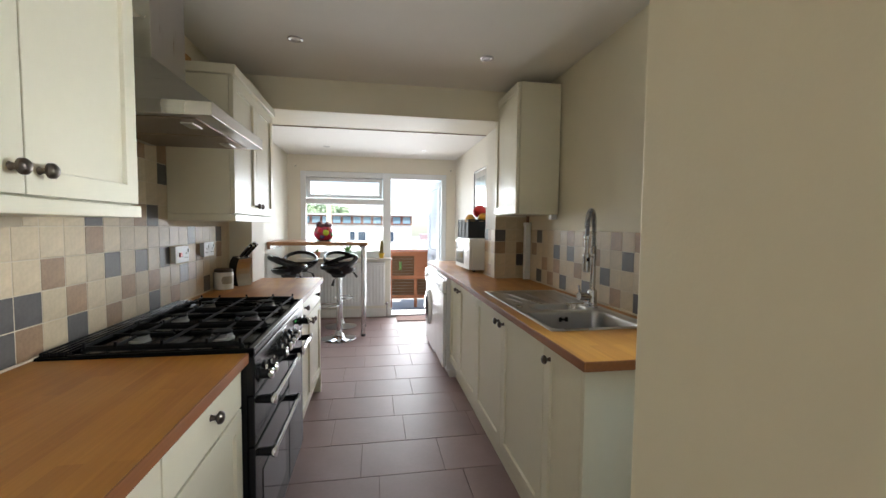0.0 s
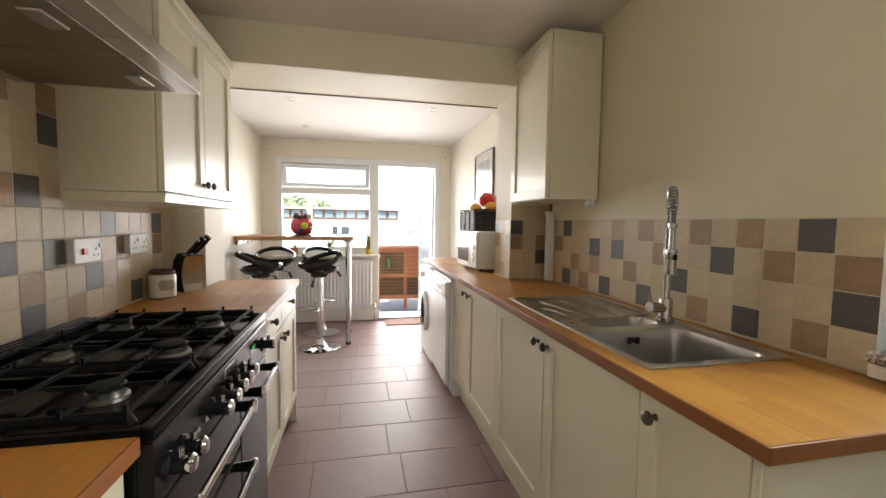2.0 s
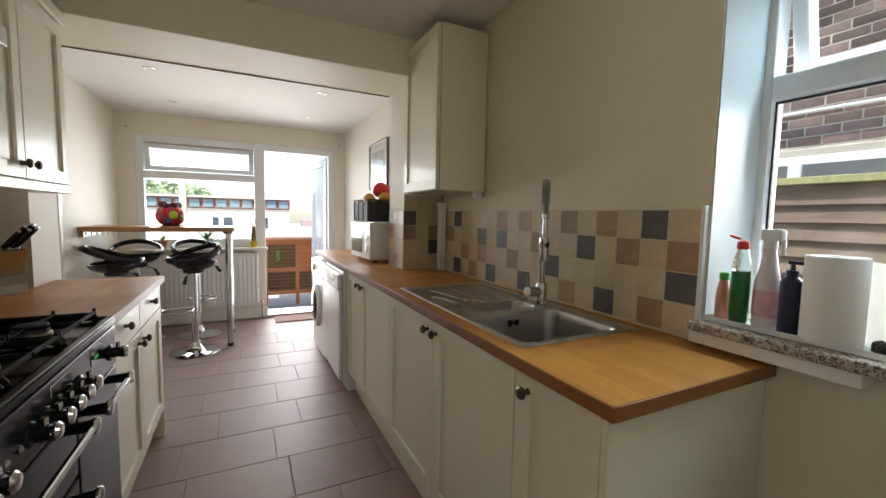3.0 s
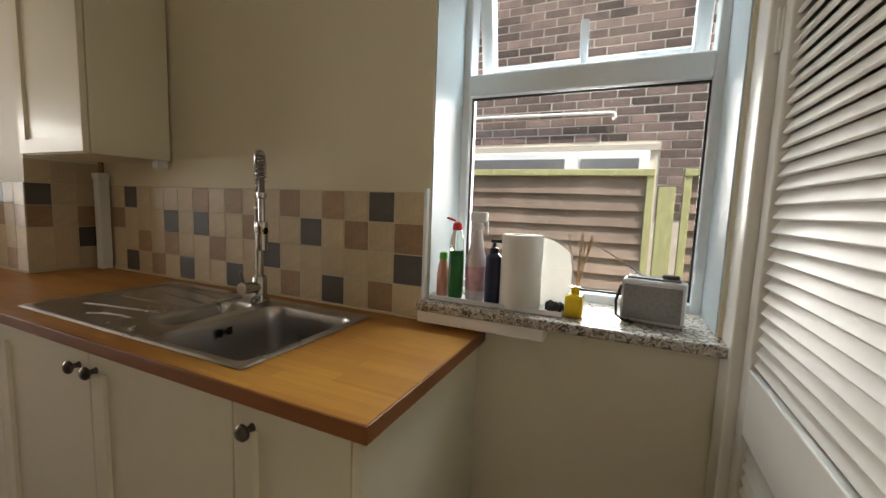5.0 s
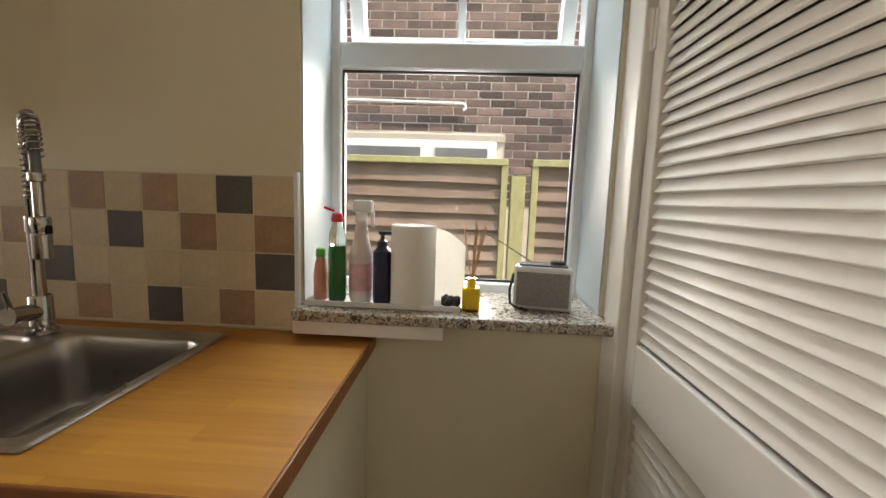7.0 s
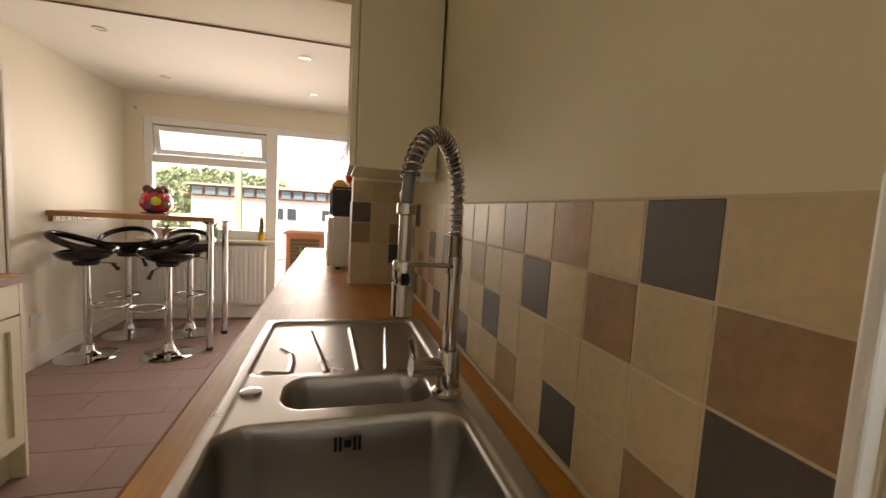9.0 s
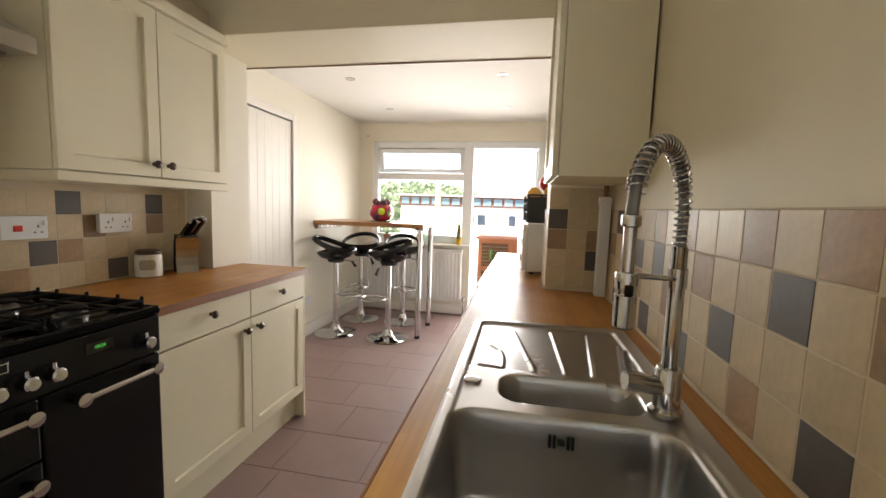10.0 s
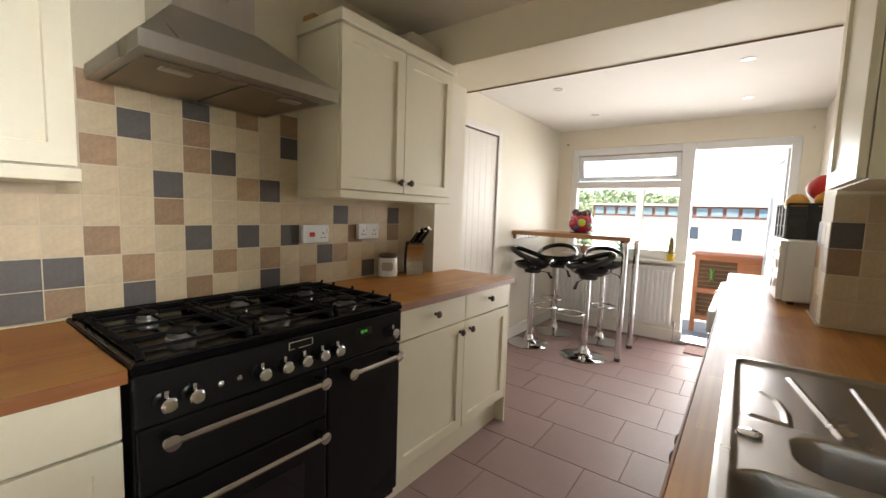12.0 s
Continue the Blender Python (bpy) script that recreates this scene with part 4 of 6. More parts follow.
part("hose", tube(bmesh.new(), [hose(i / 40) for i in range(41)], 0.0092, 10), mat("grey_hose", (0.2, 0.2, 0.205), 0.35, metal=0.6), tp, smooth=True)
bm = bmesh.new()
pts, turns, per = [], 46, 12
for i in range(turns * per + 1):
    k = i / per
    u = 0.11 * k / 15 if k < 15 else (0.11 + 0.82 * (k - 15) / 33 if k < 48 else 0.93 + 0.07 * (k - 48) / 8)
    p, q = hose(u), hose(min(u + 0.004, 1)) - hose(max(u - 0.004, 0))
    q.normalize()
    s1 = Vector((-along.y, along.x, 0))
    s2 = q.cross(s1)
    a = 2 * math.pi * i / per
    pts.append(p + (s1 * math.cos(a) + s2 * math.sin(a)) * (0.0135 if u > 0.34 else 0.0125))
tube(bm, pts, 0.0021, 5)
part("spring", bm, M_TAP, tp, smooth=True)
bm = lathe(bmesh.new(), [(0.0125, 1.113), (0.0165, 1.117), (0.0165, 1.164), (0.0145, 1.166), (0.0145, 1.17), (0.0158, 1.172), (0.0158, 1.197), (0.0095, 1.2), (0.0095, 1.266), (0.0135, 1.268), (0.0142, 1.272), (0.0135, 1.276), (0.0142, 1.28), (0.0135, 1.284), (0.01, 1.286)], at=(HXX, HYY, 0), seg=22)
sp = part("spray_head", bm, M_TAP, tp, smooth=True)
part("spray_button", B(HXX - 0.006, HYY - 0.02, 1.165, HXX + 0.006, HYY - 0.014, 1.182, bevel=0.002), M_BLACK, sp)

# ---- dining end ----
# radiator under the garden window
rd = thing("radiator", (0.1, 6.50, 0.15), "white ribbed panel radiator under the window", "radiator")
R0, R1 = -0.52, 0.70
part("panel", B(R0, 6.468, 0.17, R1, 6.50, 0.79, bevel=0.006), M_WHITE, rd)
n = int((R1 - R0) / 0.045)
rib_mesh = mesh_of("rib", B(-0.0155, -0.045, 0.05, 0.0155, -0.025, 0.605, bevel=0.007), M_WHITE)
for i in range(n):
    rib = new("rib", rib_mesh)
    rib.parent = rd
    rib.location = (R0 + (R1 - R0) * (i + 0.5) / n - 0.1, 0, 0)
bm = bmesh.new()
box(bm, R0 - 0.004, 6.45, 0.785, R1 + 0.004, 6.525, 0.80, bevel=0.004)
part("top_grille", bm, M_WHITE, rd)
for x in (R0 + 0.15, R1 - 0.15):
    part("bracket", B(x - 0.015, 6.50, 0.24, x + 0.015, YB, 0.72), M_WHITE, rd)
bm = rod(bmesh.new(), (R1 + 0.03, 6.485, 0.0), (R1 + 0.03, 6.485, 0.2), 0.0075, seg=12)
rod(bm, (R1 - 0.01, 6.485, 0.195), (R1 + 0.035, 6.485, 0.195), 0.01, seg=12)
rod(bm, (R1 + 0.03, 6.485, 0.175), (R1 + 0.03, 6.485, 0.225), 0.014, seg=14)
part("valve", bm, M_CHROME, rd, "chrome radiator valve", smooth=True)

# breakfast bar
bar = thing("breakfast_bar", (-0.1, 5.7, 0), "oiled wood breakfast bar fixed to the wall on chrome legs", "table")
part("bar_top", B(DL, 5.40, 1.088, 0.475, 6.03, 1.128, bevel=0.005), M_BARWOOD, bar)
part("wall_batten", B(DL, 5.43, 1.045, DL + 0.03, 6.0, 1.088, bevel=0.003), M_BARWOOD, bar)
for i in range(6):
    part("peg", rod(bmesh.new(), (DL + 0.05 + 0.035 * i, 5.42, 1.062), (DL + 0.05 + 0.035 * i, 5.42, 1.088), 0.005, seg=8), M_GLOSSW, bar, "small white peg")
for y in (5.495, 5.965):
    leg = part("leg", rod(bmesh.new(), (0.418, y, 0.012), (0.418, y, 1.075), 0.025, seg=24), M_CHROME, bar, "chrome tube leg", smooth=True)
    part("foot", rod(bmesh.new(), (0.418, y, 0.0), (0.418, y, 0.03), 0.027, seg=20), M_RUBBER, leg, smooth=True)
    part("flange", rod(bmesh.new(), (0.418, y, 1.07), (0.418, y, 1.088), 0.04, 0.05, seg=24), M_CHROME, leg, smooth=True)


def bar_stool():
    ob = thing("bar_stool", (0, 0, 0), "black gloss plastic bar stool on a chrome gas-lift column", "stool", "stools round the breakfast bar")
    bm = lathe(bmesh.new(), [(0.20, 0.0), (0.205, 0.006), (0.195, 0.012), (0.12, 0.022), (0.06, 0.042), (0.042, 0.068), (0.038, 0.10), (0.031, 0.104)], seg=40)
    part("base", bm, M_CHROME, ob, "domed chrome base", smooth=True)
    bm = rod(bmesh.new(), (0, 0, 0.08), (0, 0, 0.40), 0.027, seg=24)
    col = part("column", bm, M_CHROME, ob, smooth=True)
    part("gas_lift", rod(bmesh.new(), (0, 0, 0.39), (0, 0, 0.745), 0.0245, seg=20), M_CHROME, col, smooth=True)
    pts = []
    for i in range(25):
        a = math.pi * (0.12 + 1.76 * i / 24)
        pts.append((0.05 + 0.0 + 0.115 * (1 - math.cos(a)) - 0.02, 0.125 * math.sin(a), 0.405))
    bm = tube(bmesh.new(), [(0.0, 0.03, 0.405)] + pts + [(0.0, -0.03, 0.405)], 0.0085, 8)
    part("footrest", bm, M_CHROME, ob, smooth=True)
    bm = rod(bmesh.new(), (0, 0, 0.725), (0, 0, 0.752), 0.075, 0.085, seg=20)
    rod(bm, (0.05, 0.06, 0.735), (0.15, 0.16, 0.71), 0.004, seg=8)
    rod(bm, (0.125, 0.135, 0.715), (0.16, 0.17, 0.66), 0.009, 0.016, seg=10)
    part("lever_plate", bm, M_RUBBER, ob)
    # moulded dish with thick rolled rim
    bm = bmesh.new()
    rings = []
    prof = [(0.0, 0.748), (0.085, 0.75), (0.145, 0.766), (0.182, 0.792), (0.198, 0.818), (0.201, 0.826), (0.19, 0.828), (0.17, 0.806), (0.10, 0.784), (0.0, 0.776)]
    for r, z in prof:
        ring = []
        for k in range(40):
            a = 2 * math.pi * k / 40
            lift = (0.024 * max(math.cos(a), -0.5) + 0.022 * abs(math.sin(a))) * (r / 0.2) ** 2
            ring.append(bm.verts.new((0.94 * max(r, 0.001) * math.cos(a), 0.97 * max(r, 0.001) * math.sin(a), z + lift)))
        rings.append(ring)
    for a, b in zip(rings, rings[1:]):
        for k in range(40):
            j = (k + 1) % 40
            bm.faces.new((a[k], a[j], b[j], b[k]))
    part("seat", bm, M_PLASTIC, ob, smooth=True)
    bm = bmesh.new()
    pts = []
    for k in range(48):
        a = 2 * math.pi * k / 48
        rise = ((1 - math.cos(a)) / 2) ** 1.6
        pts.append(((0.186 + 0.022 * rise) * math.cos(a), 0.2 * math.sin(a), 0.84 + 0.12 * rise))
    tube(bm, pts, 0.025, 12, closed=True, flat=0.72)
    part("backrest", bm, M_PLASTIC, ob, smooth=True)
    return ob


stool = bar_stool()
stool.matrix_basis = pose(-0.41, 5.43, 0, 0, 0, 12)
for x, y, turn in ((-0.378, 6.0, -82), (0.14, 5.422, 212), (0.115, 6.005, -70)):
    copy_thing(stool, pose(x, y, 0, 0, 0, turn))

# patterned glass jar on a dark mat
bm = lathe(bmesh.new(), [(0.108, 0), (0.113, 0.003), (0.108, 0.006)], at=(-0.06, 5.75, 1.1285), seg=28)
solo("place_mat", bm, M_RUBBER, "dark round mat under the jar on the bar", "mat", smooth=True)
jar = thing("cookie_jar", (-0.06, 5.75, 1.135), "red patterned round jar with dark lid on the bar", "jar")
bm = lathe(bmesh.new(), [(0.055, 1.135), (0.09, 1.15), (0.117, 1.195), (0.12, 1.235), (0.106, 1.28), (0.085, 1.305)], at=(-0.06, 5.75, 0), seg=32)
part("bowl", bm, mat("ruby_glaze", (0.33, 0.02, 0.05), 0.15, spread=0.5, scale=12, coat=0.5), jar, smooth=True)
bm = bmesh.new()
for i in range(7):
    a = i * 0.9
    bmesh.ops.create_icosphere(bm, subdivisions=2, radius=0.037, matrix=Matrix.Translation((-0.06 + 0.06 * math.cos(a), 5.75 + 0.06 * math.sin(a), 1.318 + 0.012 * math.sin(2.3 * a))))
part("lid", bm, mat("dark_plum", (0.08, 0.012, 0.02), 0.35, spread=0.4, scale=14), jar, "dark plum knobbly lid", smooth=True)
for a, z, r, c in ((-1.25, 1.215, 0.03, (0.45, 0.55, 0.04)), (-1.9, 1.235, 0.026, (0.6, 0.02, 0.05)), (-0.55, 1.20, 0.024, (0.08, 0.25, 0.08)), (-1.65, 1.175, 0.024, (0.04, 0.03, 0.12)), (-2.5, 1.2, 0.026, (0.5, 0.03, 0.12)), (-0.9, 1.25, 0.02, (0.55, 0.05, 0.03))):
    bm = bmesh.new()
    bmesh.ops.create_icosphere(bm, subdivisions=2, radius=r * 1.35, matrix=Matrix.Translation((-0.06 + 0.106 * math.cos(a), 5.75 + 0.106 * math.sin(a), 1.14 + (z - 1.14) * 1.2)) @ Matrix.Rotation(a, 4, "Z") @ Matrix.Diagonal((0.5, 1, 1, 1)))
    part("spot", bm, mat("jar_spot", c, 0.2, coat=0.4), jar, smooth=True)


def leaf(bm, base, tip, width, droop=0.02):
    base, tip = Vector(base), Vector(tip)
    side = (tip - base).cross(Vector((0, 0, 1)))
    side = side.normalized() if side.length > 1e-4 else Vector((1, 0, 0))
    rows = []
    for i in range(6):
        t = i / 5
        c = base.lerp(tip, t) + Vector((0, 0, math.sin(t * math.pi) * droop))
        w = width * math.sin(math.pi * (0.08 + 0.9 * t)) ** 0.7
        rows.append((bm.verts.new(c - side * w), bm.verts.new(c + Vector((0, 0, -width * 0.25))), bm.verts.new(c + side * w)))
    for a, b in zip(rows, rows[1:]):
        bm.faces.new((a[0], a[1], b[1], b[0]))
        bm.faces.new((a[1], a[2], b[2], b[1]))


def potted(name, x, y, z, pot_mat, label, r, h, leaves, green=None):
    ob = thing(name, (x, y, z), label, "plant")
    bm = lathe(bmesh.new(), [(r * 0.7, z), (r * 0.95, z + h * 0.8), (r * 1.05, z + h * 0.8), (r * 1.05, z + h), (r * 0.9, z + h), (r * 0.85, z + h * 0.85)], at=(x, y, 0), seg=22)
    part("pot", bm, pot_mat, ob, smooth=True)
    for dx, dy, dz, w, lx in leaves:
        bm = bmesh.new()
        leaf(bm, (x + lx, y, z + h * 0.85), (x + dx, y + dy, z + h + dz), w)
        part("leaf", bm, green or M_LEAF, ob)
    return ob


rng = random.Random(4)
potted("succulent", -0.24, 6.47, 0.861, M_TERRA, "small succulent in a terracotta pot on the sill", 0.045, 0.085, [(rng.uniform(-0.05, 0.05), rng.uniform(-0.04, 0.04), rng.uniform(0.01, 0.06), 0.012, 0) for _ in range(10)])
potted("spider_plant", 0.178, 6.47, 0.861, mat("green_glaze", (0.16, 0.33, 0.22), 0.3, coat=0.3), "arching leafy plant in a green pot on the sill", 0.05, 0.10, [(0.2 * math.cos(a), 0.05 * math.sin(a), rng.uniform(-0.02, 0.15), 0.019, 0) for a in [i * 0.42 for i in range(15)]])
potted("yellow_cactus", 0.65, 6.47, 0.861, M_YELLOW, "tan-green spiky plant in a yellow pot on the sill", 0.042, 0.07, [(rng.uniform(-0.025, 0.025), rng.uniform(-0.02, 0.02), rng.uniform(0.12, 0.22), 0.012, rng.uniform(-0.025, 0.025)) for _ in range(11)], mat("tan_green_spike", (0.30, 0.24, 0.06), 0.6, spread=0.4, scale=30))

# white goods
dw = thing("dishwasher", (1.45, 4.36, 0), "white slimline dishwasher under the worktop", "dishwasher")
part("body", B(1.165, 4.045, 0.06, 1.72, 4.68, 0.868, bevel=0.004), M_WHITE, dw)
part("plinth", B(1.20, 4.05, 0.0, 1.70, 4.67, 0.06), M_GLOSSW, dw)
part("door", B(1.135, 4.05, 0.09, 1.163, 4.675, 0.735, bevel=0.008), M_WHITE, dw)
cp = part("control_panel", B(1.128, 4.05, 0.74, 1.163, 4.675, 0.85, bevel=0.01), M_WHITE, dw)
part("grip", B(1.125, 4.2, 0.775, 1.13, 4.42, 0.80, bevel=0.002), mat("grey_plastic", (0.3, 0.31, 0.32), 0.4), cp, "grey grip recess")
wm = thing("washing_machine", (1.45, 5.0, 0), "white front-loading washing machine under the worktop", "washing machine")
part("body", B(1.15, 4.70, 0.02, 1.72, 5.30, 0.85, bevel=0.012), M_WHITE, wm)
part("control_panel", B(1.135, 4.705, 0.70, 1.16, 5.295, 0.845, bevel=0.008), M_WHITE, wm)
m = Matrix.Rotation(radians(-90), 4, "Y")
part("door_ring", lathe(bmesh.new(), [(0.19, 0), (0.188, 0.025), (0.165, 0.04), (0.15, 0.04)], at=(1.152, 5.0, 0.44), seg=36, m=m), M_WHITE, wm, smooth=True)
part("door_glass", lathe(bmesh.new(), [(0.149, 0.03), (0.13, 0.045), (0.06, 0.052), (0.005, 0.053)], at=(1.152, 5.0, 0.44), seg=36, m=m), M_GLASSBLK, wm, "dark round door glass", smooth=True)
part("dial", lathe(bmesh.new(), [(0.03, 0), (0.028, 0.02), (0.02, 0.022)], at=(1.135, 5.12, 0.775), seg=24, m=m), M_CHROME, wm, smooth=True)
for x in (1.2, 1.66):
    for y in (4.76, 5.24):
        part("foot", rod(bmesh.new(), (x, y, 0), (x, y, 0.025), 0.02, seg=12), M_RUBBER, wm)

# microwave with a fruit basket on it
mw = thing("microwave", (1.53, 4.46, 0.911), "white microwave oven on the worktop", "microwave")
tw = Matrix.Translation((1.385, 4.13, 0)) @ Matrix.Rotation(radians(3), 4, "Z") @ Matrix.Translation((-1.34, -4.22, 0))
part("body", B(1.36, 4.22, 0.93, 1.655, 4.70, 1.216, bevel=0.008, m=tw), M_WHITE, mw)
fd = part("door", B(1.335, 4.36, 0.935, 1.36, 4.70, 1.21, bevel=0.006, m=tw), M_WHITE, mw)
# grey base colour stands in for brightness mirrored in the dark glass
part("door_window", B(1.332, 4.40, 0.975, 1.337, 4.67, 1.17, bevel=0.002, m=tw), mat("greyed_microwave_glass", (0.16, 0.16, 0.165), 0.1, spread=0.1, coat=0.5), fd, "microwave window, greyed for the reflection in it")
cp = part("control_panel", B(1.335, 4.222, 0.935, 1.36, 4.357, 1.21, bevel=0.006, m=tw), M_WHITE, mw)
part("display", B(1.3325, 4.245, 1.15, 1.3355, 4.335, 1.185, m=tw), M_GLASSBLK, cp)
for z in (1.10, 1.01):
    part("dial", lathe(bmesh.new(), [(0.024, 0), (0.022, 0.005), (0.014, 0.006)], at=tw @ Vector((1.335, 4.29, z)), seg=20, m=m), M_WHITE, cp, smooth=True)
for x in (1.4, 1.62):
    for y in (4.28, 4.64):
        part("foot", rod(bmesh.new(), tw @ Vector((x, y, 0.911)), tw @ Vector((x, y, 0.932)), 0.014, seg=10), M_RUBBER, mw)
bk = thing("fruit_basket", (1.51, 4.45, 1.216), "black crate-like basket on the microwave", "basket")
bm = bmesh.new()
for z in (1.217, 1.272, 1.327, 1.377):
    for a in ((1.36, 4.26, 1.66, 4.27), (1.36, 4.62, 1.66, 4.63), (1.36, 4.27, 1.37, 4.62), (1.65, 4.27, 1.66, 4.62)):
        box(bm, a[0], a[1], z, a[2], a[3], z + 0.012, bevel=0.003)
part("rim", bm, M_RUBBER, bk)
part("liner", B(1.363, 4.262, 1.218, 1.657, 4.628, 1.372), M_RUBBER, bk)
for i in range(5):
    x = 1.361 + i * 0.0722
    for y in (4.257, 4.624):
        part("stave", B(x, y, 1.217, x + 0.009, y + 0.009, 1.388, bevel=0.002), M_RUBBER, bk)
for i in range(4):
    y = 4.27 + i * 0.115
    for x in (1.357, 1.654):
        part("stave", B(x, y, 1.217, x + 0.009, y + 0.009, 1.388, bevel=0.002), M_RUBBER, bk)
bk.rotation_euler.z = radians(3)
bk.location.x += 0.03


def fruit(name, x, y, z, r, c, label, squash=0.92):
    bm = lathe(bmesh.new(), [(r * math.sin(t), -r * squash * math.cos(t) + (0.12 * r if t > 2.6 else 0)) for t in [math.pi * k / 14 for k in range(1, 14)]], at=(x, y, z), seg=20)
    solo(name, bm, mat(name + "_skin", c, 0.35, spread=0.15, scale=20, bump=0.1, bump_scale=120), label, "fruit", smooth=True)


fruit("mango", 1.545, 4.30, 1.405, 0.05, (0.62, 0.28, 0.02), "yellow-orange mango in the black basket", 0.75)
fruit("grapefruit", 1.44, 4.36, 1.385, 0.05, (0.62, 0.32, 0.05), "yellow grapefruit in the black basket")
fruit("pepper", 1.535, 4.37, 1.462, 0.068, (0.55, 0.02, 0.02), "glossy red pepper on top of the basket", 0.85)
fruit("peach", 1.60, 4.42, 1.455, 0.055, (0.62, 0.25, 0.22), "pale pink peach at the back of the basket")
fruit("orange", 1.60, 4.32, 1.40, 0.045, (0.66, 0.27, 0.02), "bright orange in the black basket")

# framed picture
pc = thing("picture_frame", (DR, 5.05, 1.52), "framed print in a thin grey frame", "picture")
bm = bmesh.new()
for a in ((4.77, 1.52, 4.785, 1.97), (5.325, 1.52, 5.34, 1.97), (4.785, 1.52, 5.325, 1.535), (4.785, 1.955, 5.325, 1.97)):
    box(bm, DR - 0.022, a[0], a[1], DR, a[2], a[3], bevel=0.002)
part("frame", bm, mat("grey_frame", (0.14, 0.13, 0.12), 0.4), pc)
part("mount", B(DR - 0.012, 4.785, 1.535, DR - 0.002, 5.325, 1.955), mat("mount_card", (0.72, 0.72, 0.7), 0.12, rough_var=0.03, coat=0.6), pc)
part("print", B(DR - 0.014, 4.86, 1.61, DR - 0.012, 5.25, 1.88), mat("print_ink", (0.45, 0.5, 0.48), 0.12, spread=0.4, scale=7, rough_var=0.03, coat=0.6), pc)

# mat by the garden door, screws over the window
bm = B(0.86, 6.18, 0.001, 1.46, 6.48, 0.012, bevel=0.004)
solo("door_mat", bm, mat("faded_red_mat", (0.33, 0.2, 0.17), 0.95, spread=0.2, scale=40, bump=0.6, bump_scale=250), "faded red-brown door mat by the garden door", "mat")
for x in (-0.53, 1.66):
    bm = rod(bmesh.new(), (x, YB, 2.14), (x, YB - 0.02, 2.14), 0.012, seg=12)
    solo("curtain_hook", bm, M_CHROME, "small hook on the wall beside the garden window", "hook", "hooks beside the garden window", smooth=True)


# ---- sockets, jar and knives ----
def socket(y0, y1, z0, z1, red):
    ob = thing("wall_socket", (XL + 0.01, (y0 + y1) / 2, z0), "white cooker switch with a red rocker on the tiles" if red else "white double socket on the tiles", "socket", "sockets above the worktop")
    part("back_box", B(XL + 0.005, y0 + 0.004, z0 + 0.004, XL + 0.022, y1 - 0.004, z1 - 0.004), M_UPVC, ob)
    part("plate", B(XL + 0.022, y0, z0, XL + 0.031, y1, z1, bevel=0.003), M_UPVC, ob)
    w = y1 - y0
    if red:
        part("red_rocker", B(XL + 0.031, y0 + 0.25 * w, z0 + 0.03, XL + 0.037, y0 + 0.43 * w, z0 + 0.052, bevel=0.002), mat("red_plastic", (0.6, 0.03, 0.02), 0.35), ob)
    for c in ((0.78,) if red else (0.25, 0.78)):
        yc = y0 + c * w
        part("rocker", B(XL + 0.031, yc + 0.018, z0 + 0.05, XL + 0.036, yc + 0.03, z0 + 0.068, bevel=0.001), M_UPVC, ob)
        # solid black pins, shade of the holes put into the colour
        bm = bmesh.new()
        box(bm, XL + 0.0308, yc - 0.003, z0 + 0.042, XL + 0.0314, yc + 0.003, z0 + 0.052)
        for dy in (-0.011, 0.011):
            box(bm, XL + 0.0308, yc + dy - 0.004, z0 + 0.022, XL + 0.0314, yc + dy + 0.004, z0 + 0.027)
        part("pin_slots", bm, M_HOLE_SHADE, ob)


socket(2.835, 2.982, 1.120, 1.206, True)
socket(3.178, 3.325, 1.128, 1.213, False)
bm = B(DL, 5.20, 0.30, DL + 0.01, 5.345, 0.385, bevel=0.003)
solo("wall_socket", bm, M_UPVC, "white double socket low on the dining wall", "socket")
uj = thing("storage_jar", (-0.392, 3.37, 0.911), "white ceramic storage jar with a dark wooden lid", "jar")
bm = lathe(bmesh.new(), [(0.05, 0.911), (0.056, 0.915), (0.057, 1.0), (0.055, 1.018), (0.05, 1.02)], at=(-0.392, 3.37, 0), seg=32)
part("body", bm, M_CERAMIC, uj, smooth=True)
part("lid", lathe(bmesh.new(), [(0.047, 1.02), (0.052, 1.024), (0.052, 1.036), (0.04, 1.042), (0.005, 1.043)], at=(-0.392, 3.37, 0), seg=28), mat("dark_lid_wood", (0.07, 0.045, 0.03), 0.5), uj, smooth=True)
bm = bmesh.new()
rows = []
for i in range(13):
    u = i / 6 - 1
    ang = radians(-48) + 0.62 * u
    h = 0.024 * (1 - abs(u) ** 6) ** 0.4
    rows.append([bm.verts.new((-0.392 + q * math.cos(ang), 3.37 + q * math.sin(ang), 0.972 + k * h)) for q, k in ((0.0560, -1), (0.0584, -1), (0.0584, 1), (0.0560, 1))])
for p, q in zip(rows, rows[1:]):
    for i in range(4):
        bm.faces.new((p[i], p[(i + 1) % 4], q[(i + 1) % 4], q[i]))
part("label_panel", bm, mat("taupe_label", (0.40, 0.35, 0.27), 0.6), uj, "rounded taupe label panel", smooth=True)
kb = thing("knife_block", (-0.345, 3.545, 0.911), "black knife block with a curved steel front and knives", "knife block")
KF, KS, KO = Vector((0.8, -0.6, 0)), Vector((0.6, 0.8, 0)), Vector((-0.345, 3.545, 0.911))
front = [(0.041, 0.0), (0.029, 0.038), (0.023, 0.076), (0.026, 0.112), (0.037, 0.15), (0.055, 0.181)]
back = [(-0.01, 0.196), (-0.043, 0.157), (-0.058, 0.09), (-0.055, 0.0)]


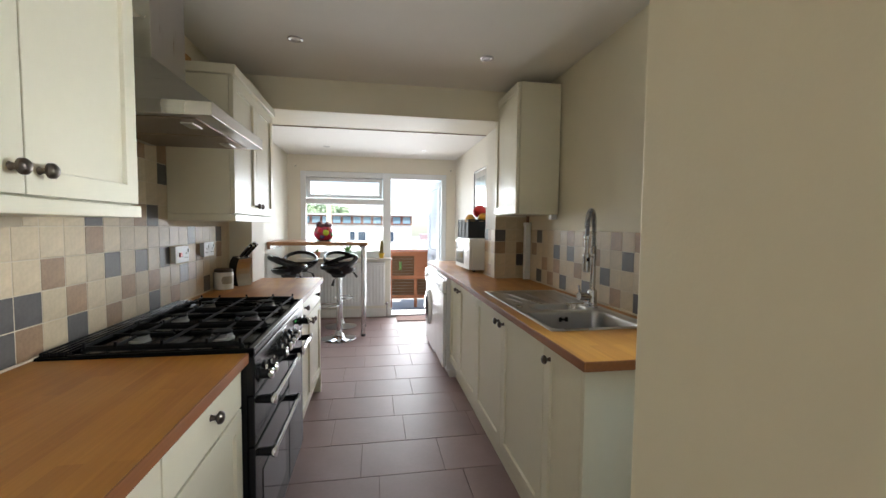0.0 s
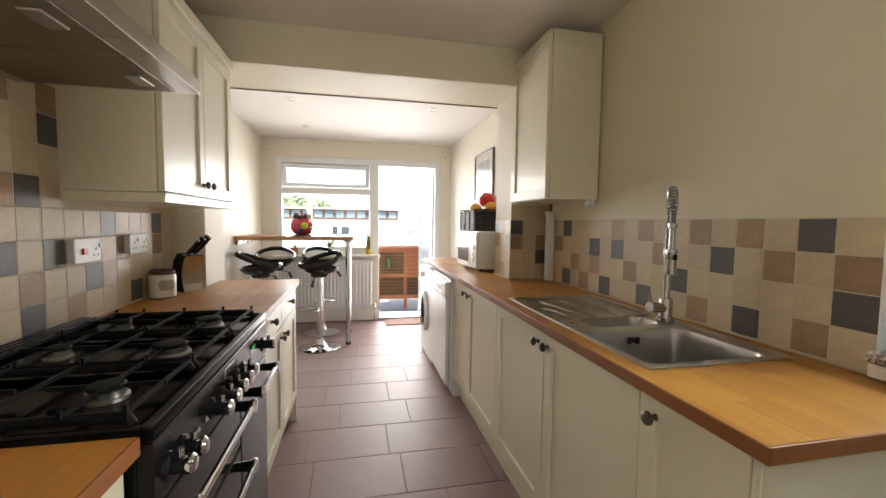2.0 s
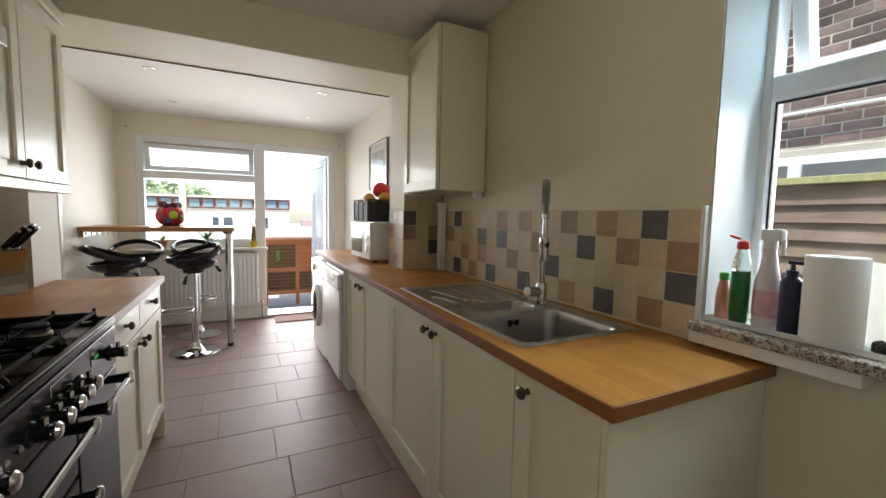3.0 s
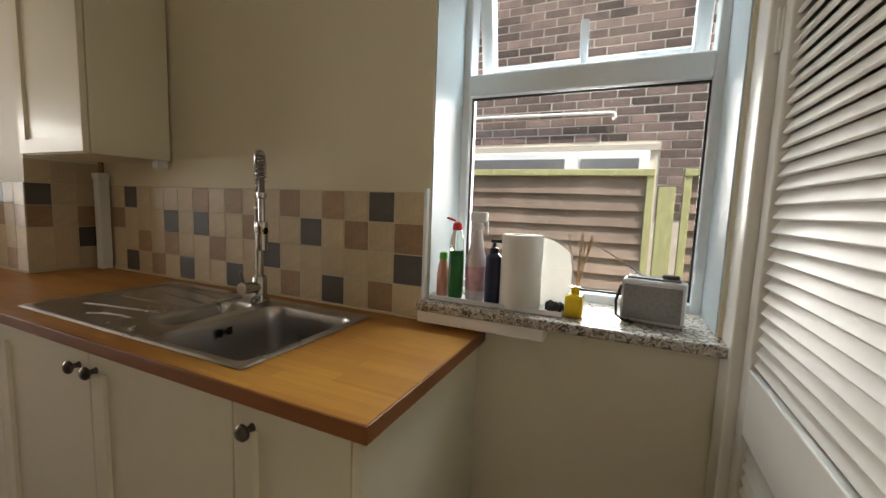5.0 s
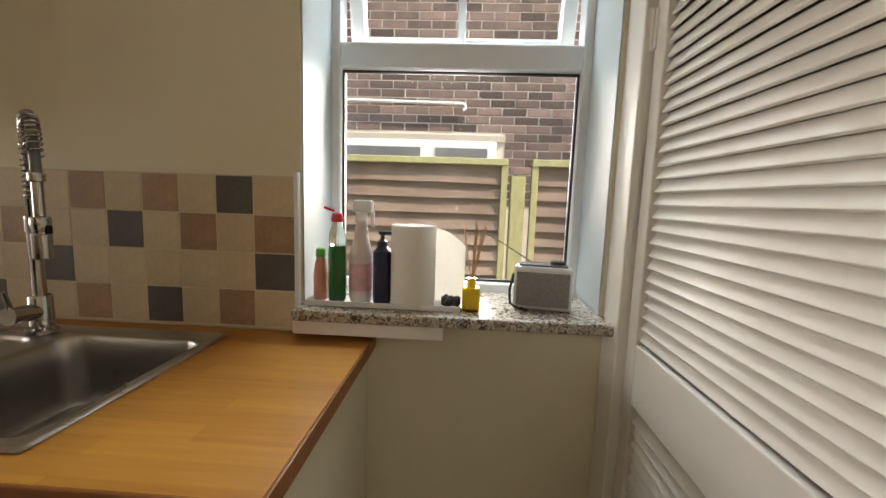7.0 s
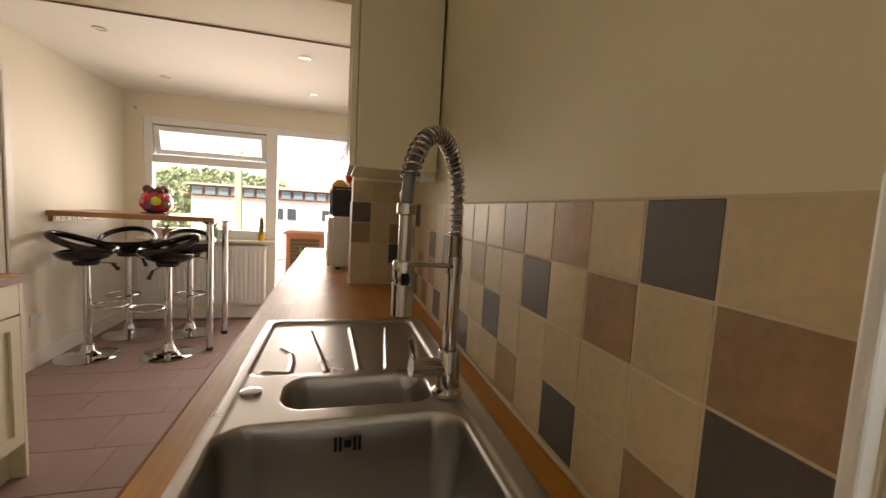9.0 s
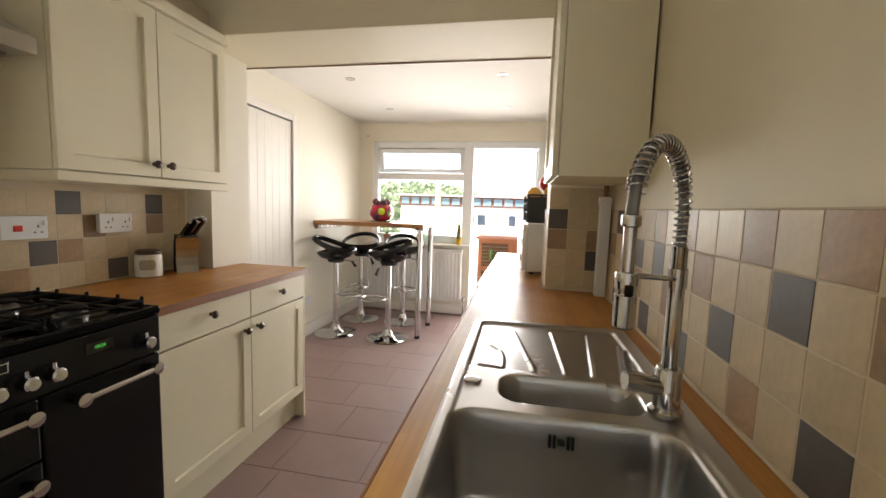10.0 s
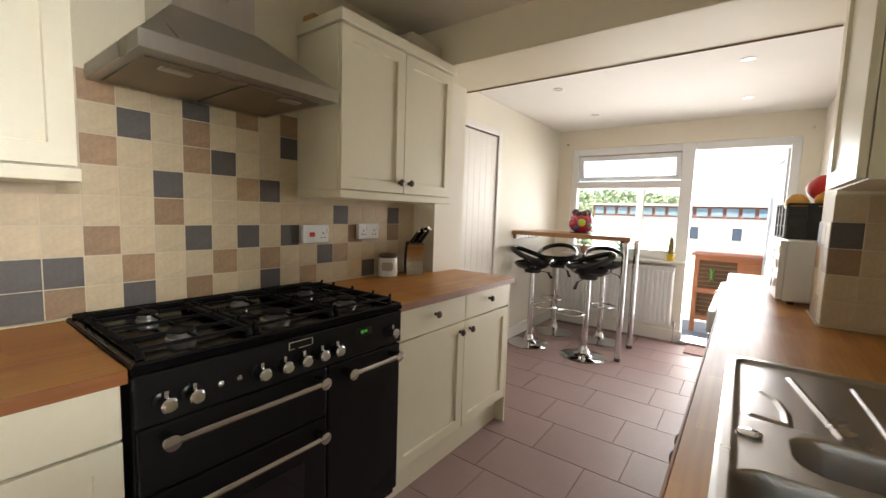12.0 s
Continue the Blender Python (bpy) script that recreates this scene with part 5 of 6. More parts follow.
def extrude(outline, half, shift=0.0):
    bm = bmesh.new()
    sides = [[bm.verts.new(KO + KF * (f + shift) + KS * w + Vector((0, 0, z))) for f, z in outline] for w in (-half, half)]
    n = len(outline)
    for i in range(n):
        bm.faces.new((sides[0][i], sides[0][(i + 1) % n], sides[1][(i + 1) % n], sides[1][i]))
    bm.faces.new(sides[0][::-1])
    bm.faces.new(sides[1])
    bmesh.ops.recalc_face_normals(bm, faces=bm.faces)
    return bm


part("body", extrude(front + back, 0.048), M_RUBBER, kb)
part("steel_front", extrude([(f + 0.004, z) for f, z in front] + [(f + 0.001, z) for f, z in front[::-1]], 0.05), M_STEEL, kb, "curved steel front")
lean = Vector((0.62, 0.04, 0.78)).normalized()
turn = lean.to_track_quat("Z", "Y").to_matrix().to_4x4()
for w, f, n in ((-0.028, 0.03, 0.095), (-0.012, 0.012, 0.12), (0.004, 0.028, 0.1), (0.014, 0.004, 0.125), (0.03, 0.018, 0.11)):
    mm = Matrix.Translation(KO + KS * w + KF * f + Vector((0, 0, 0.188))) @ turn
    k = part("knife", B(-0.011, -0.0075, 0.006, 0.011, 0.0075, n, bevel=0.005, m=mm), M_PLASTIC, kb, "black riveted knife handle")
    part("bolster", B(-0.011, -0.008, -0.012, 0.011, 0.008, 0.008, bevel=0.003, m=mm), M_CHROME, k)
    part("pommel", B(-0.012, -0.008, n - 0.006, 0.012, 0.008, n + 0.006, bevel=0.004, m=mm), M_CHROME, k)

# pipe trunking and pipe by the boxed pier; sensor under the boiler cabinet
bm = B(1.708, 3.628, 0.912, 1.752, 3.673, 1.345, bevel=0.003)
box(bm, 1.704, 3.624, 1.33, 1.754, 3.676, 1.358, bevel=0.003)
solo("pipe_trunking", bm, M_UPVC, "white plastic pipe trunking on the tiled wall", "trunking")
bm = rod(bmesh.new(), (1.73, 3.648, 1.358), (1.73, 3.648, 1.408), 0.011, seg=14)
solo("copper_pipe", bm, mat("dull_copper", (0.25, 0.13, 0.08), 0.5, metal=0.8), "dull pipe running up into the boiler cabinet", "pipe", smooth=True)
solo("pipe_clip", B(1.71, 3.185, 1.375, 1.755, 3.225, 1.4085, bevel=0.006), M_UPVC, "small white fitting under the boiler cabinet", "fitting")

# recessed ceiling lights
def downlight(x, y, z):
    ob = thing("ceiling_light", (x, y, z), "small recessed chrome ceiling spotlight, unlit", "ceiling light", "recessed ceiling spotlights")
    bm = lathe(bmesh.new(), [(0.04, z - 0.001), (0.04, z - 0.004), (0.032, z - 0.006), (0.027, z - 0.003)], at=(x, y, 0), seg=28)
    part("bezel", bm, M_STEEL, ob, smooth=True)
    part("lamp", lathe(bmesh.new(), [(0.024, z - 0.002), (0.02, z - 0.0045), (0.004, z - 0.005)], at=(x, y, 0), seg=20), M_WHITE, ob, "frosted lamp", smooth=True)


for x, y, z in ((-0.045, 4.905, DC), (-0.035, 5.88, DC), (1.175, 4.905, DC), (1.18, 5.88, DC), (0.12, 3.0, KC), (1.21, 3.04, KC), (0.10, 1.6, KC), (1.21, 1.6, KC)):
    downlight(x, y, z)

# ---- on the side window's sill ----
SZ = 0.9855
tray = B(1.735, 1.548, SZ, 1.835, 1.935, SZ + 0.004, bevel=0.002)
for a in ((1.735, 1.548, 1.738, 1.935), (1.832, 1.548, 1.835, 1.935), (1.738, 1.548, 1.832, 1.551), (1.738, 1.932, 1.832, 1.935)):
    box(tray, a[0], a[1], SZ + 0.004, a[2], a[3], SZ + 0.014)
solo("sill_tray", tray, M_WHITE, "shallow white tray on the granite sill", "tray")
T = SZ + 0.0045


def bottle(name, x, y, profile, material, label, cap, cap_mat, z=T):
    ob = thing(name, (x, y, z), label, "bottle")
    part("bottle_body", lathe(bmesh.new(), [(r, z + 1.07 * h) for r, h in profile], at=(x, y, 0), seg=24), material, ob, smooth=True)
    bm = bmesh.new()
    cap(bm, x, y, z + 0.07 * profile[-1][1])
    part("cap", bm, cap_mat, ob, smooth=True)
    return ob


def cap_small(bm, x, y, z):
    lathe(bm, [(0.012, z + 0.105), (0.013, z + 0.108), (0.012, z + 0.125), (0.006, z + 0.128)], at=(x, y, 0), seg=16)


def cap_flip(bm, x, y, z):
    lathe(bm, [(0.014, z + 0.195), (0.015, z + 0.2), (0.013, z + 0.215), (0.005, z + 0.219)], at=(x, y, 0), seg=16)
    box(bm, x - 0.006, y + 0.008, z + 0.217, x + 0.006, y + 0.036, z + 0.223, bevel=0.002, m=Matrix.Translation((0, y, z + 0.217)) @ Matrix.Rotation(radians(18), 4, "X") @ Matrix.Translation((0, -y, -z - 0.217)))


def cap_spray(bm, x, y, z):
    lathe(bm, [(0.014, z + 0.195), (0.015, z + 0.2), (0.015, z + 0.215), (0.009, z + 0.218)], at=(x, y, 0), seg=16)
    box(bm, x - 0.011, y - 0.03, z + 0.217, x + 0.011, y + 0.022, z + 0.248, bevel=0.006)
    box(bm, x - 0.005, y - 0.034, z + 0.18, x + 0.005, y - 0.024, z + 0.222, bevel=0.003)


def cap_pump(bm, x, y, z):
    lathe(bm, [(0.013, z + 0.135), (0.013, z + 0.15), (0.006, z + 0.153), (0.005, z + 0.168)], at=(x, y, 0), seg=16)
    box(bm, x - 0.008, y - 0.028, z + 0.166, x + 0.008, y + 0.009, z + 0.176, bevel=0.003)


M_PINK = mat("pink_soap", (0.75, 0.36, 0.28), 0.25, spread=0.05, coat=0.3)
M_GREEN = mat("green_washing_up_liquid", (0.006, 0.15, 0.03), 0.08, spread=0.1, coat=0.5)
M_CLEAR = mat("cloudy_plastic", (0.75, 0.68, 0.70), 0.3, spread=0.05, coat=0.2)
M_NAVY = mat("navy_plastic", (0.01, 0.018, 0.06), 0.3, spread=0.05, coat=0.2)
bottle("soap_bottle", 1.790, 1.915, [(0.0165, 0), (0.0185, 0.004), (0.0185, 0.06), (0.014, 0.09), (0.01, 0.105)], M_PINK, "small pink soap bottle with a green cap", cap_small, mat("lime_cap", (0.12, 0.5, 0.1), 0.4))
wb = bottle("washing_up_bottle", 1.780, 1.868, [(0.02, 0), (0.0232, 0.006), (0.0232, 0.1), (0.022, 0.135)], M_GREEN, "green washing-up liquid bottle with a red flip cap", cap_flip, mat("red_cap", (0.65, 0.02, 0.03), 0.35))
part("clear_shoulder", lathe(bmesh.new(), [(0.022, T + 0.145), (0.02, T + 0.175), (0.014, T + 0.196), (0.012, T + 0.206)], at=(1.780, 1.868, 0), seg=24), glass("clear_green_plastic", (0.86, 0.95, 0.88), 0.08), wb, smooth=True)
sb = bottle("spray_bottle", 1.795, 1.81, [(0.027, 0), (0.03, 0.006), (0.03, 0.11), (0.02, 0.15), (0.013, 0.195)], M_CLEAR, "clear pinkish spray bottle with a white trigger head", cap_spray, M_UPVC)
part("bottle_label", lathe(bmesh.new(), [(0.0304, T + 0.03), (0.0306, T + 0.031), (0.0306, T + 0.1), (0.0304, T + 0.101)], at=(1.795, 1.81, 0), seg=24), mat("pink_label", (0.7, 0.42, 0.48), 0.5, spread=0.3, scale=40), sb, smooth=True)
bottle("soap_dispenser", 1.780, 1.752, [(0.021, 0), (0.023, 0.004), (0.023, 0.125), (0.013, 0.135)], M_NAVY, "tall dark navy soap dispenser with a pump", cap_pump, M_NAVY)
pr = thing("paper_towel_roll", (1.785, 1.672, T), "white paper towel roll standing on the sill tray", "paper towel")
part("roll", lathe(bmesh.new(), [(0.055, T), (0.057, T + 0.004), (0.057, T + 0.2), (0.055, T + 0.203), (0.02, T + 0.203), (0.019, T + 0.19)], at=(1.785, 1.672, 0), seg=36), mat("paper_towel", (0.82, 0.80, 0.76), 0.95, spread=0.03, scale=10, bump=0.4, bump_scale=160), pr, smooth=True)
bm = bmesh.new()
vs = []
for i in range(9):
    t = i / 8
    vs.append([bm.verts.new((1.785 + 0.057 * math.cos(-0.9 - 0.25 * t) + 0.02 * t, 1.625 - 0.085 * t, T + 0.005 + (0.19 - 0.045 * t * t) * k / 5)) for k in range(6)])
for a, b in zip(vs, vs[1:]):
    for k in range(5):
        bm.faces.new((a[k], b[k], b[k + 1], a[k + 1]))
r = bmesh.ops.solidify(bm, geom=list(bm.faces), thickness=0.0012)
part("loose_sheet", bm, bpy.data.materials["paper_towel"], pr, smooth=True)
bm = bmesh.new()
for i in range(14):
    a = i * 0.9
    bmesh.ops.create_icosphere(bm, subdivisions=1, radius=0.011, matrix=Matrix.Translation((1.770 + 0.014 * math.cos(a), 1.572 + 0.016 * math.sin(a), T + 0.012 + 0.004 * (i % 3))))
solo("scourer", bm, M_RUBBER, "crumpled black scouring pad at the end of the tray", "scourer", smooth=True)
df = thing("reed_diffuser", (1.775, 1.522, SZ), "yellow glass reed diffuser with wooden reeds", "diffuser")
bm = B(1.752, 1.499, SZ, 1.798, 1.545, SZ + 0.058, bevel=0.006)
lathe(bm, [(0.013, SZ + 0.058), (0.011, SZ + 0.062), (0.011, SZ + 0.078), (0.013, SZ + 0.08)], at=(1.775, 1.522, 0), seg=18)
part("bottle_body", bm, mat("amber_yellow_glass", (0.88, 0.6, 0.008), 0.1, spread=0.15, scale=20, coat=0.6), df)
rng = random.Random(9)
for i in range(8):
    part("reed", rod(bmesh.new(), (1.775, 1.522, SZ + 0.06), (1.775 + rng.uniform(-0.03, 0.03), 1.522 + rng.uniform(-0.035, 0.03), SZ + rng.uniform(0.195, 0.23)), 0.0014, seg=6), mat("reed", (0.55, 0.36, 0.18), 0.8), df)
ra = thing("radio", (1.815, 1.335, SZ), "small grey portable radio with raised aerial", "radio")
tr = Matrix.Translation((1.820, 1.335, SZ)) @ Matrix.Rotation(radians(-10), 4, "Z")
part("body", B(-0.028, -0.073, 0.0, 0.028, 0.073, 0.112, bevel=0.008, m=tr), mat("silver_plastic", (0.68, 0.68, 0.69), 0.35, metal=0.2), ra)
part("speaker_grille", B(-0.0305, -0.066, 0.010, -0.027, 0.066, 0.098, bevel=0.001, m=tr), mat("grille_grey", (0.27, 0.27, 0.275), 0.55, metal=0.4, spread=0.25, scale=120), ra)
part("top_panel", B(-0.02, -0.06, 0.112, 0.02, 0.062, 0.117, bevel=0.002, m=tr), mat("slate_plastic", (0.2, 0.21, 0.24), 0.4), ra)
part("dial", lathe(bmesh.new(), [(0.02, 0.119), (0.019, 0.126), (0.01, 0.127)], at=(0, 0, 0), seg=20, m=tr @ Matrix.Translation((0, -0.035, 0))), M_RUBBER, ra, smooth=True)
part("aerial", rod(bmesh.new(), tr @ Vector((0.01, 0.03, 0.118)), tr @ Vector((0.012, 0.165, 0.195)), 0.0022, 0.0012, seg=8), M_CHROME, ra)
bm = tube(bmesh.new(), [tr @ Vector(p) for p in ((-0.02, 0.075, 0.09), (-0.03, 0.083, 0.05), (-0.034, 0.08, 0.014), (-0.042, 0.06, 0.005), (-0.05, 0.035, 0.004), (-0.04, 0.05, 0.006))], 0.0035, 8)
part("wrist_strap", bm, M_RUBBER, ra, smooth=True)

# ---- outside the side window ----
ground = solo("ground", B(-60, -60, -0.42, 60, 60, -0.14), M_PAVE, "pale concrete ground round the house", "ground", kind="structure")
fence = thing("fence", (3.4, 2.4, -0.14), "weathered lapped timber fence with mossy top rails", "fence")
rng = random.Random(12)


def fence_panel(y0, y1):
    z, k = -0.1, 0
    while z < 1.46:
        h = 0.118
        bm = bmesh.new()
        rows = []
        for i in range(9):
            t = i / 8
            y = y0 + (y1 - y0) * t
            w = 0.008 * noise.noise(Vector((y * 2.3, z * 9, 0.3)))
            rows.append([bm.verts.new(c) for c in ((3.395, y, z + h + 0.02), (3.362 + 0.004 * math.sin(y * 5 + k), y, z + w), (3.374, y, z + w), (3.405, y, z + h + 0.02))])
        for a, b in zip(rows, rows[1:]):
            for i in range(4):
                j = (i + 1) % 4
                bm.faces.new((a[i], a[j], b[j], b[i]))
        bm.faces.new(rows[0])
        bm.faces.new(rows[-1][::-1])
        bmesh.ops.recalc_face_normals(bm, faces=bm.faces)
        part("slat", bm, M_FENCE, fence)
        z += 0.098
        k += 1
    part("top_rail", B(3.345, y0, 1.485, 3.425, y1, 1.525, bevel=0.004), M_POST, fence, "green mossy capping rail")
    for y in (y0, y1 - 0.04):
        part("batten", B(3.352, y, -0.1, 3.40, y + 0.04, 1.485, bevel=0.003), M_POST, fence)


fence_panel(1.285, 3.1)
fence_panel(3.2, 5.0)
fence_panel(-0.7, 1.135)
for y in (1.16, 3.12, -0.8):
    part("post", B(3.36, y + 0.01, -0.14, 3.45, y + 0.10, 1.42, bevel=0.004), M_POST, fence, "mossy fence post")

house = thing("neighbour_house", (4.7, 2.0, -0.14), "neighbouring brown brick house wall with white window", "house")
BX0, BW, BH = 4.606, 0.225, 0.075
part("wall", B(4.612, -4.0, -0.14, 4.9, 9.0, 6.0), M_MORTAR, house, "pale mortar behind the bricks")
hw = part("window", B(4.57, 1.28, 1.0, 4.63, 4.2, 1.80, bevel=0.01), M_UPVC, house, "white plastic window")
part("lintel", B(4.585, 1.20, 1.80, 4.62, 4.3, 1.86, bevel=0.004), mat("stone_lintel", (0.5, 0.46, 0.4), 0.85, spread=0.1), house)
for a, b in ((1.36, 1.84), (1.98, 2.9), (3.0, 4.1)):
    part("pane", B(4.562, a, 1.08, 4.568, b, 1.735), mat("net_curtained_glass", (0.16, 0.17, 0.18), 0.15, spread=0.2), hw)
bm = rod(bmesh.new(), (4.56, 1.62, 2.13), (4.56, 3.2, 2.15), 0.014, seg=10)
tube(bm, [(4.56, 1.62, 2.13), (4.56, 1.585, 2.12), (4.56, 1.575, 2.09), (4.56, 1.6, 2.07)], 0.014, 10)
part("overflow_pipe", bm, M_UPVC, house, "thin white pipe with a hooked end", smooth=True)
bmb = B(0, 0.006, 0.006, 0.03, BW - 0.006, BH - 0.006, bevel=0.003)
brick_mesh = mesh_of("brick", bmb, M_BRICK)
rest, rest_f = [], []
count = 0
rng = random.Random(3)
corners = [(x, y, z) for x in (0, 0.03) for y, z in ((0.006, 0.006), (BW - 0.006, 0.006), (BW - 0.006, BH - 0.006), (0.006, BH - 0.006))]
for row in range(18, 64):
    z = -0.14 + row * BH
    for c in range(-10, 34):
        y = c * BW + (BW / 2 if row % 2 else 0)
        wide = BW
        if z < 1.84 and y + BW > 1.2 and y < 4.3:
            wide = 1.205 - y
            if wide < 0.03:
                continue
        if wide == BW and 0.6 < y < 3.1 and 1.5 < z < 2.75 and count < 300:
            ob = new("brick", brick_mesh)
            ob.parent = house
            ob.matrix_basis = Matrix.Translation((BX0 + rng.uniform(-0.003, 0.003) - 4.7, y - 2.0, z + 0.14))
            count += 1
        else:
            k, x = len(rest), BX0 + rng.uniform(-0.003, 0.003)
            rest += [(x + a, y + min(b, wide - 0.006), z + d) for a, b, d in corners]
            rest_f += [tuple(k + i for i in f) for f in ((0, 3, 2, 1), (0, 1, 5, 4), (1, 2, 6, 5), (2, 3, 7, 6), (3, 0, 4, 7))]
me = bpy.data.meshes.new("brickwork")
me.from_pydata([(a - 4.7, b - 2.0, d + 0.14) for a, b, d in rest], [], rest_f)
M_BRICK2 = M_BRICK.copy()
M_BRICK2.name = "brown_brick_far"
for nd in list(M_BRICK2.node_tree.nodes):
    if nd.bl_idname == "ShaderNodeObjectInfo":
        g = M_BRICK2.node_tree.nodes.new("ShaderNodeNewGeometry")
        for lk in list(nd.outputs["Random"].links):
            M_BRICK2.node_tree.links.new(g.outputs["Random Per Island"], lk.to_socket)
me.materials.append(M_BRICK2)
bw = new("brickwork", me)
bw.parent = house
tagged(bw, kind="stuff")

# ---- garden ----
hutch = thing("rabbit_hutch", (1.35, 7.65, -0.14), "two-storey orange-stained rabbit hutch with mesh doors", "hutch")
HX0, HX1, HY = 0.82, 1.85, 7.4
# solid dark brown filling behind mesh and boards
part("body", B(HX0, HY + 0.02, 0.10, HX1, HY + 0.5, 0.86), mat("hutch_inside_brown", (0.16, 0.085, 0.04), 0.9, spread=0.3), hutch)
for x in (HX0, HX0 + 0.42, HX1 - 0.03):
    part("post", B(x - 0.025, HY - 0.005, -0.14, x + 0.025, HY + 0.03, 0.87, bevel=0.003), M_HUTCH, hutch)
for z in (0.10, 0.43, 0.82):
    part("rail", B(HX0 - 0.02, HY - 0.008, z, HX1 + 0.02, HY + 0.025, z + 0.055, bevel=0.003), M_HUTCH, hutch)
for i in range(5):
    part("board", B(HX0 + 0.44, HY - 0.002, 0.49 + i * 0.066, HX1 - 0.05, HY + 0.018, 0.49 + i * 0.066 + 0.063, bevel=0.004), M_HUTCH, hutch)
bm = bmesh.new()
for i in range(14):
    z = 0.17 + i * 0.05
    rod(bm, (HX0, HY + 0.01, z), (HX1 if z < 0.43 else HX0 + 0.42, HY + 0.01, z), 0.0015, seg=5)
part("wire_mesh", bm, M_STEEL, hutch)
part("roof", B(HX0 - 0.06, HY - 0.06, 0.875, HX1 + 0.06, HY + 0.56, 0.90, bevel=0.004), M_HUTCH, hutch)
bm = bmesh.new()
for i in range(6):
    a = i * 1.05
    leaf(bm, (HX0 + 0.16, HY - 0.02, 0.60), (HX0 + 0.16 + 0.04 * math.cos(a), HY - 0.03, 0.66 + 0.09 * math.sin(a)), 0.02)
part("hanging_greens", bm, mat("lettuce", (0.2, 0.5, 0.12), 0.6, spread=0.2), hutch, "bunch of green leaves on the mesh")
vac = thing("stick_vacuum", (1.42, 7.0, -0.14), "pale stick vacuum leaning outside the door", "vacuum cleaner")
part("head", B(1.30, 6.95, -0.14, 1.46, 7.05, -0.08, bevel=0.015), mat("mauve_plastic", (0.3, 0.24, 0.27), 0.4), vac)
part("tube", rod(bmesh.new(), (1.38, 7.0, -0.1), (1.47, 7.02, 0.85), 0.022, seg=14), M_WHITE, vac, smooth=True)
solo("door_step", B(0.7, 6.80, -0.14, 1.7, 7.25, -0.02, bevel=0.01), mat("grey_step", (0.28, 0.30, 0.32), 0.8, spread=0.15), "grey concrete step outside the garden door", "step", kind="structure")
tb = thing("garden_table", (1.9, 9.2, -0.14), "white garden cabinet with folded cloths on top", "table")
part("body", B(1.5, 9.0, -0.14, 2.3, 9.5, 1.02, bevel=0.01), M_WHITE, tb)
bm = bmesh.new()
for i in range(4):
    box(bm, 1.52, 9.02, 1.021 + i * 0.035, 2.02 - 0.02 * i, 9.4, 1.053 + i * 0.035, bevel=0.012)
solo("folded_cloths", bm, mat("mauve_cloth", (0.42, 0.33, 0.36), 0.9, spread=0.25, scale=20, stretch=(1, 1, 12)), "pile of folded mauve cloths on the garden cabinet", "cloth")
sh = thing("garden_shed", (0.4, 15.2, -0.14), "long white garden building with red-brown windows", "shed")
part("wall", B(-2.5, 14.5, -0.14, 1.8, 16.5, 1.66), mat("white_render", (0.8, 0.78, 0.75), 0.85, spread=0.05), sh)
part("fascia", B(-2.52, 14.44, 1.36, 1.82, 14.5, 1.66), mat("red_fascia", (0.2, 0.085, 0.06), 0.7), sh, "red-brown window band")
part("roof", B(-2.6, 14.3, 1.66, 1.9, 16.7, 1.72), mat("pale_roof", (0.45, 0.42, 0.40), 0.8), sh)
for i in range(13):
    part("window", B(-2.45 + i * 0.33, 14.40, 1.40, -2.45 + i * 0.33 + 0.25, 14.44, 1.62), mat("sky_pane", (0.16, 0.24, 0.30), 0.1), sh)
for x, w in ((-0.25, 0.15), (0.02, 0.24), (1.0, 0.2)):
    part("low_window", B(x, 14.46, 0.8, x + w, 14.5, 1.12), mat("dark_pane", (0.05, 0.07, 0.1), 0.1), sh)
solo("garden_post", B(-0.62, 11.0, -0.14, -0.5, 11.12, 2.3, bevel=0.01), mat("pale_timber", (0.6, 0.5, 0.38), 0.8, spread=0.12), "pale timber post in the garden", "post")
hedge_bm = bmesh.new()
rng = random.Random(21)
for i in range(5200):
    x, y = rng.uniform(-9, -0.6), rng.uniform(18.0, 19.6)
    z = rng.uniform(0.0, 2.3 + 0.25 * noise.noise(Vector((x * 0.5, 0, 0))) + 0.25 * noise.noise(Vector((x * 2, 1, 0))))
    p = Vector((x, y, z))
    d = Vector((rng.uniform(-1, 1), rng.uniform(-1, 1), rng.uniform(-0.6, 1))).normalized() * rng.uniform(0.1, 0.2)
    s = d.cross(Vector((rng.uniform(-1, 1), rng.uniform(-1, 1), 0.3))).normalized() * 0.06
    a, b, c, e = (hedge_bm.verts.new(q) for q in (p - d, p + s, p + d, p - s))
    hedge_bm.faces.new((a, b, c, e))
# leaf colour is paled for haze and glare over the garden
solo("hedge", hedge_bm, mat("hazed_hedge_leaves", (0.3, 0.38, 0.23), 0.6, spread=0.3, scale=3), "tall leafy green garden hedge", "hedge", kind="stuff")

# ---- wall tiles ----
RIGHT = [".d.t.t..t.t....d..", "t.t.d..t..d.d...t.", "d.....d..t..t.t...", ".t.d.t..d..d.t.d.."]
LEFT = [".t...d..t....dt.d.t..d.t...d....", "..d....t..d..dd.t..t.t..dt......", ".d..t...d..t...t..d.d.d...t..t..", "....d............t.......d...d..", ".................d..td..........", "...............t..td............", "................d.t...d.........", "...............t..d.t.t.........", "................................"]
KIND = {".": M_TILE_C, "t": M_TILE_B, "d": M_TILE_D}
tile_meshes = {}


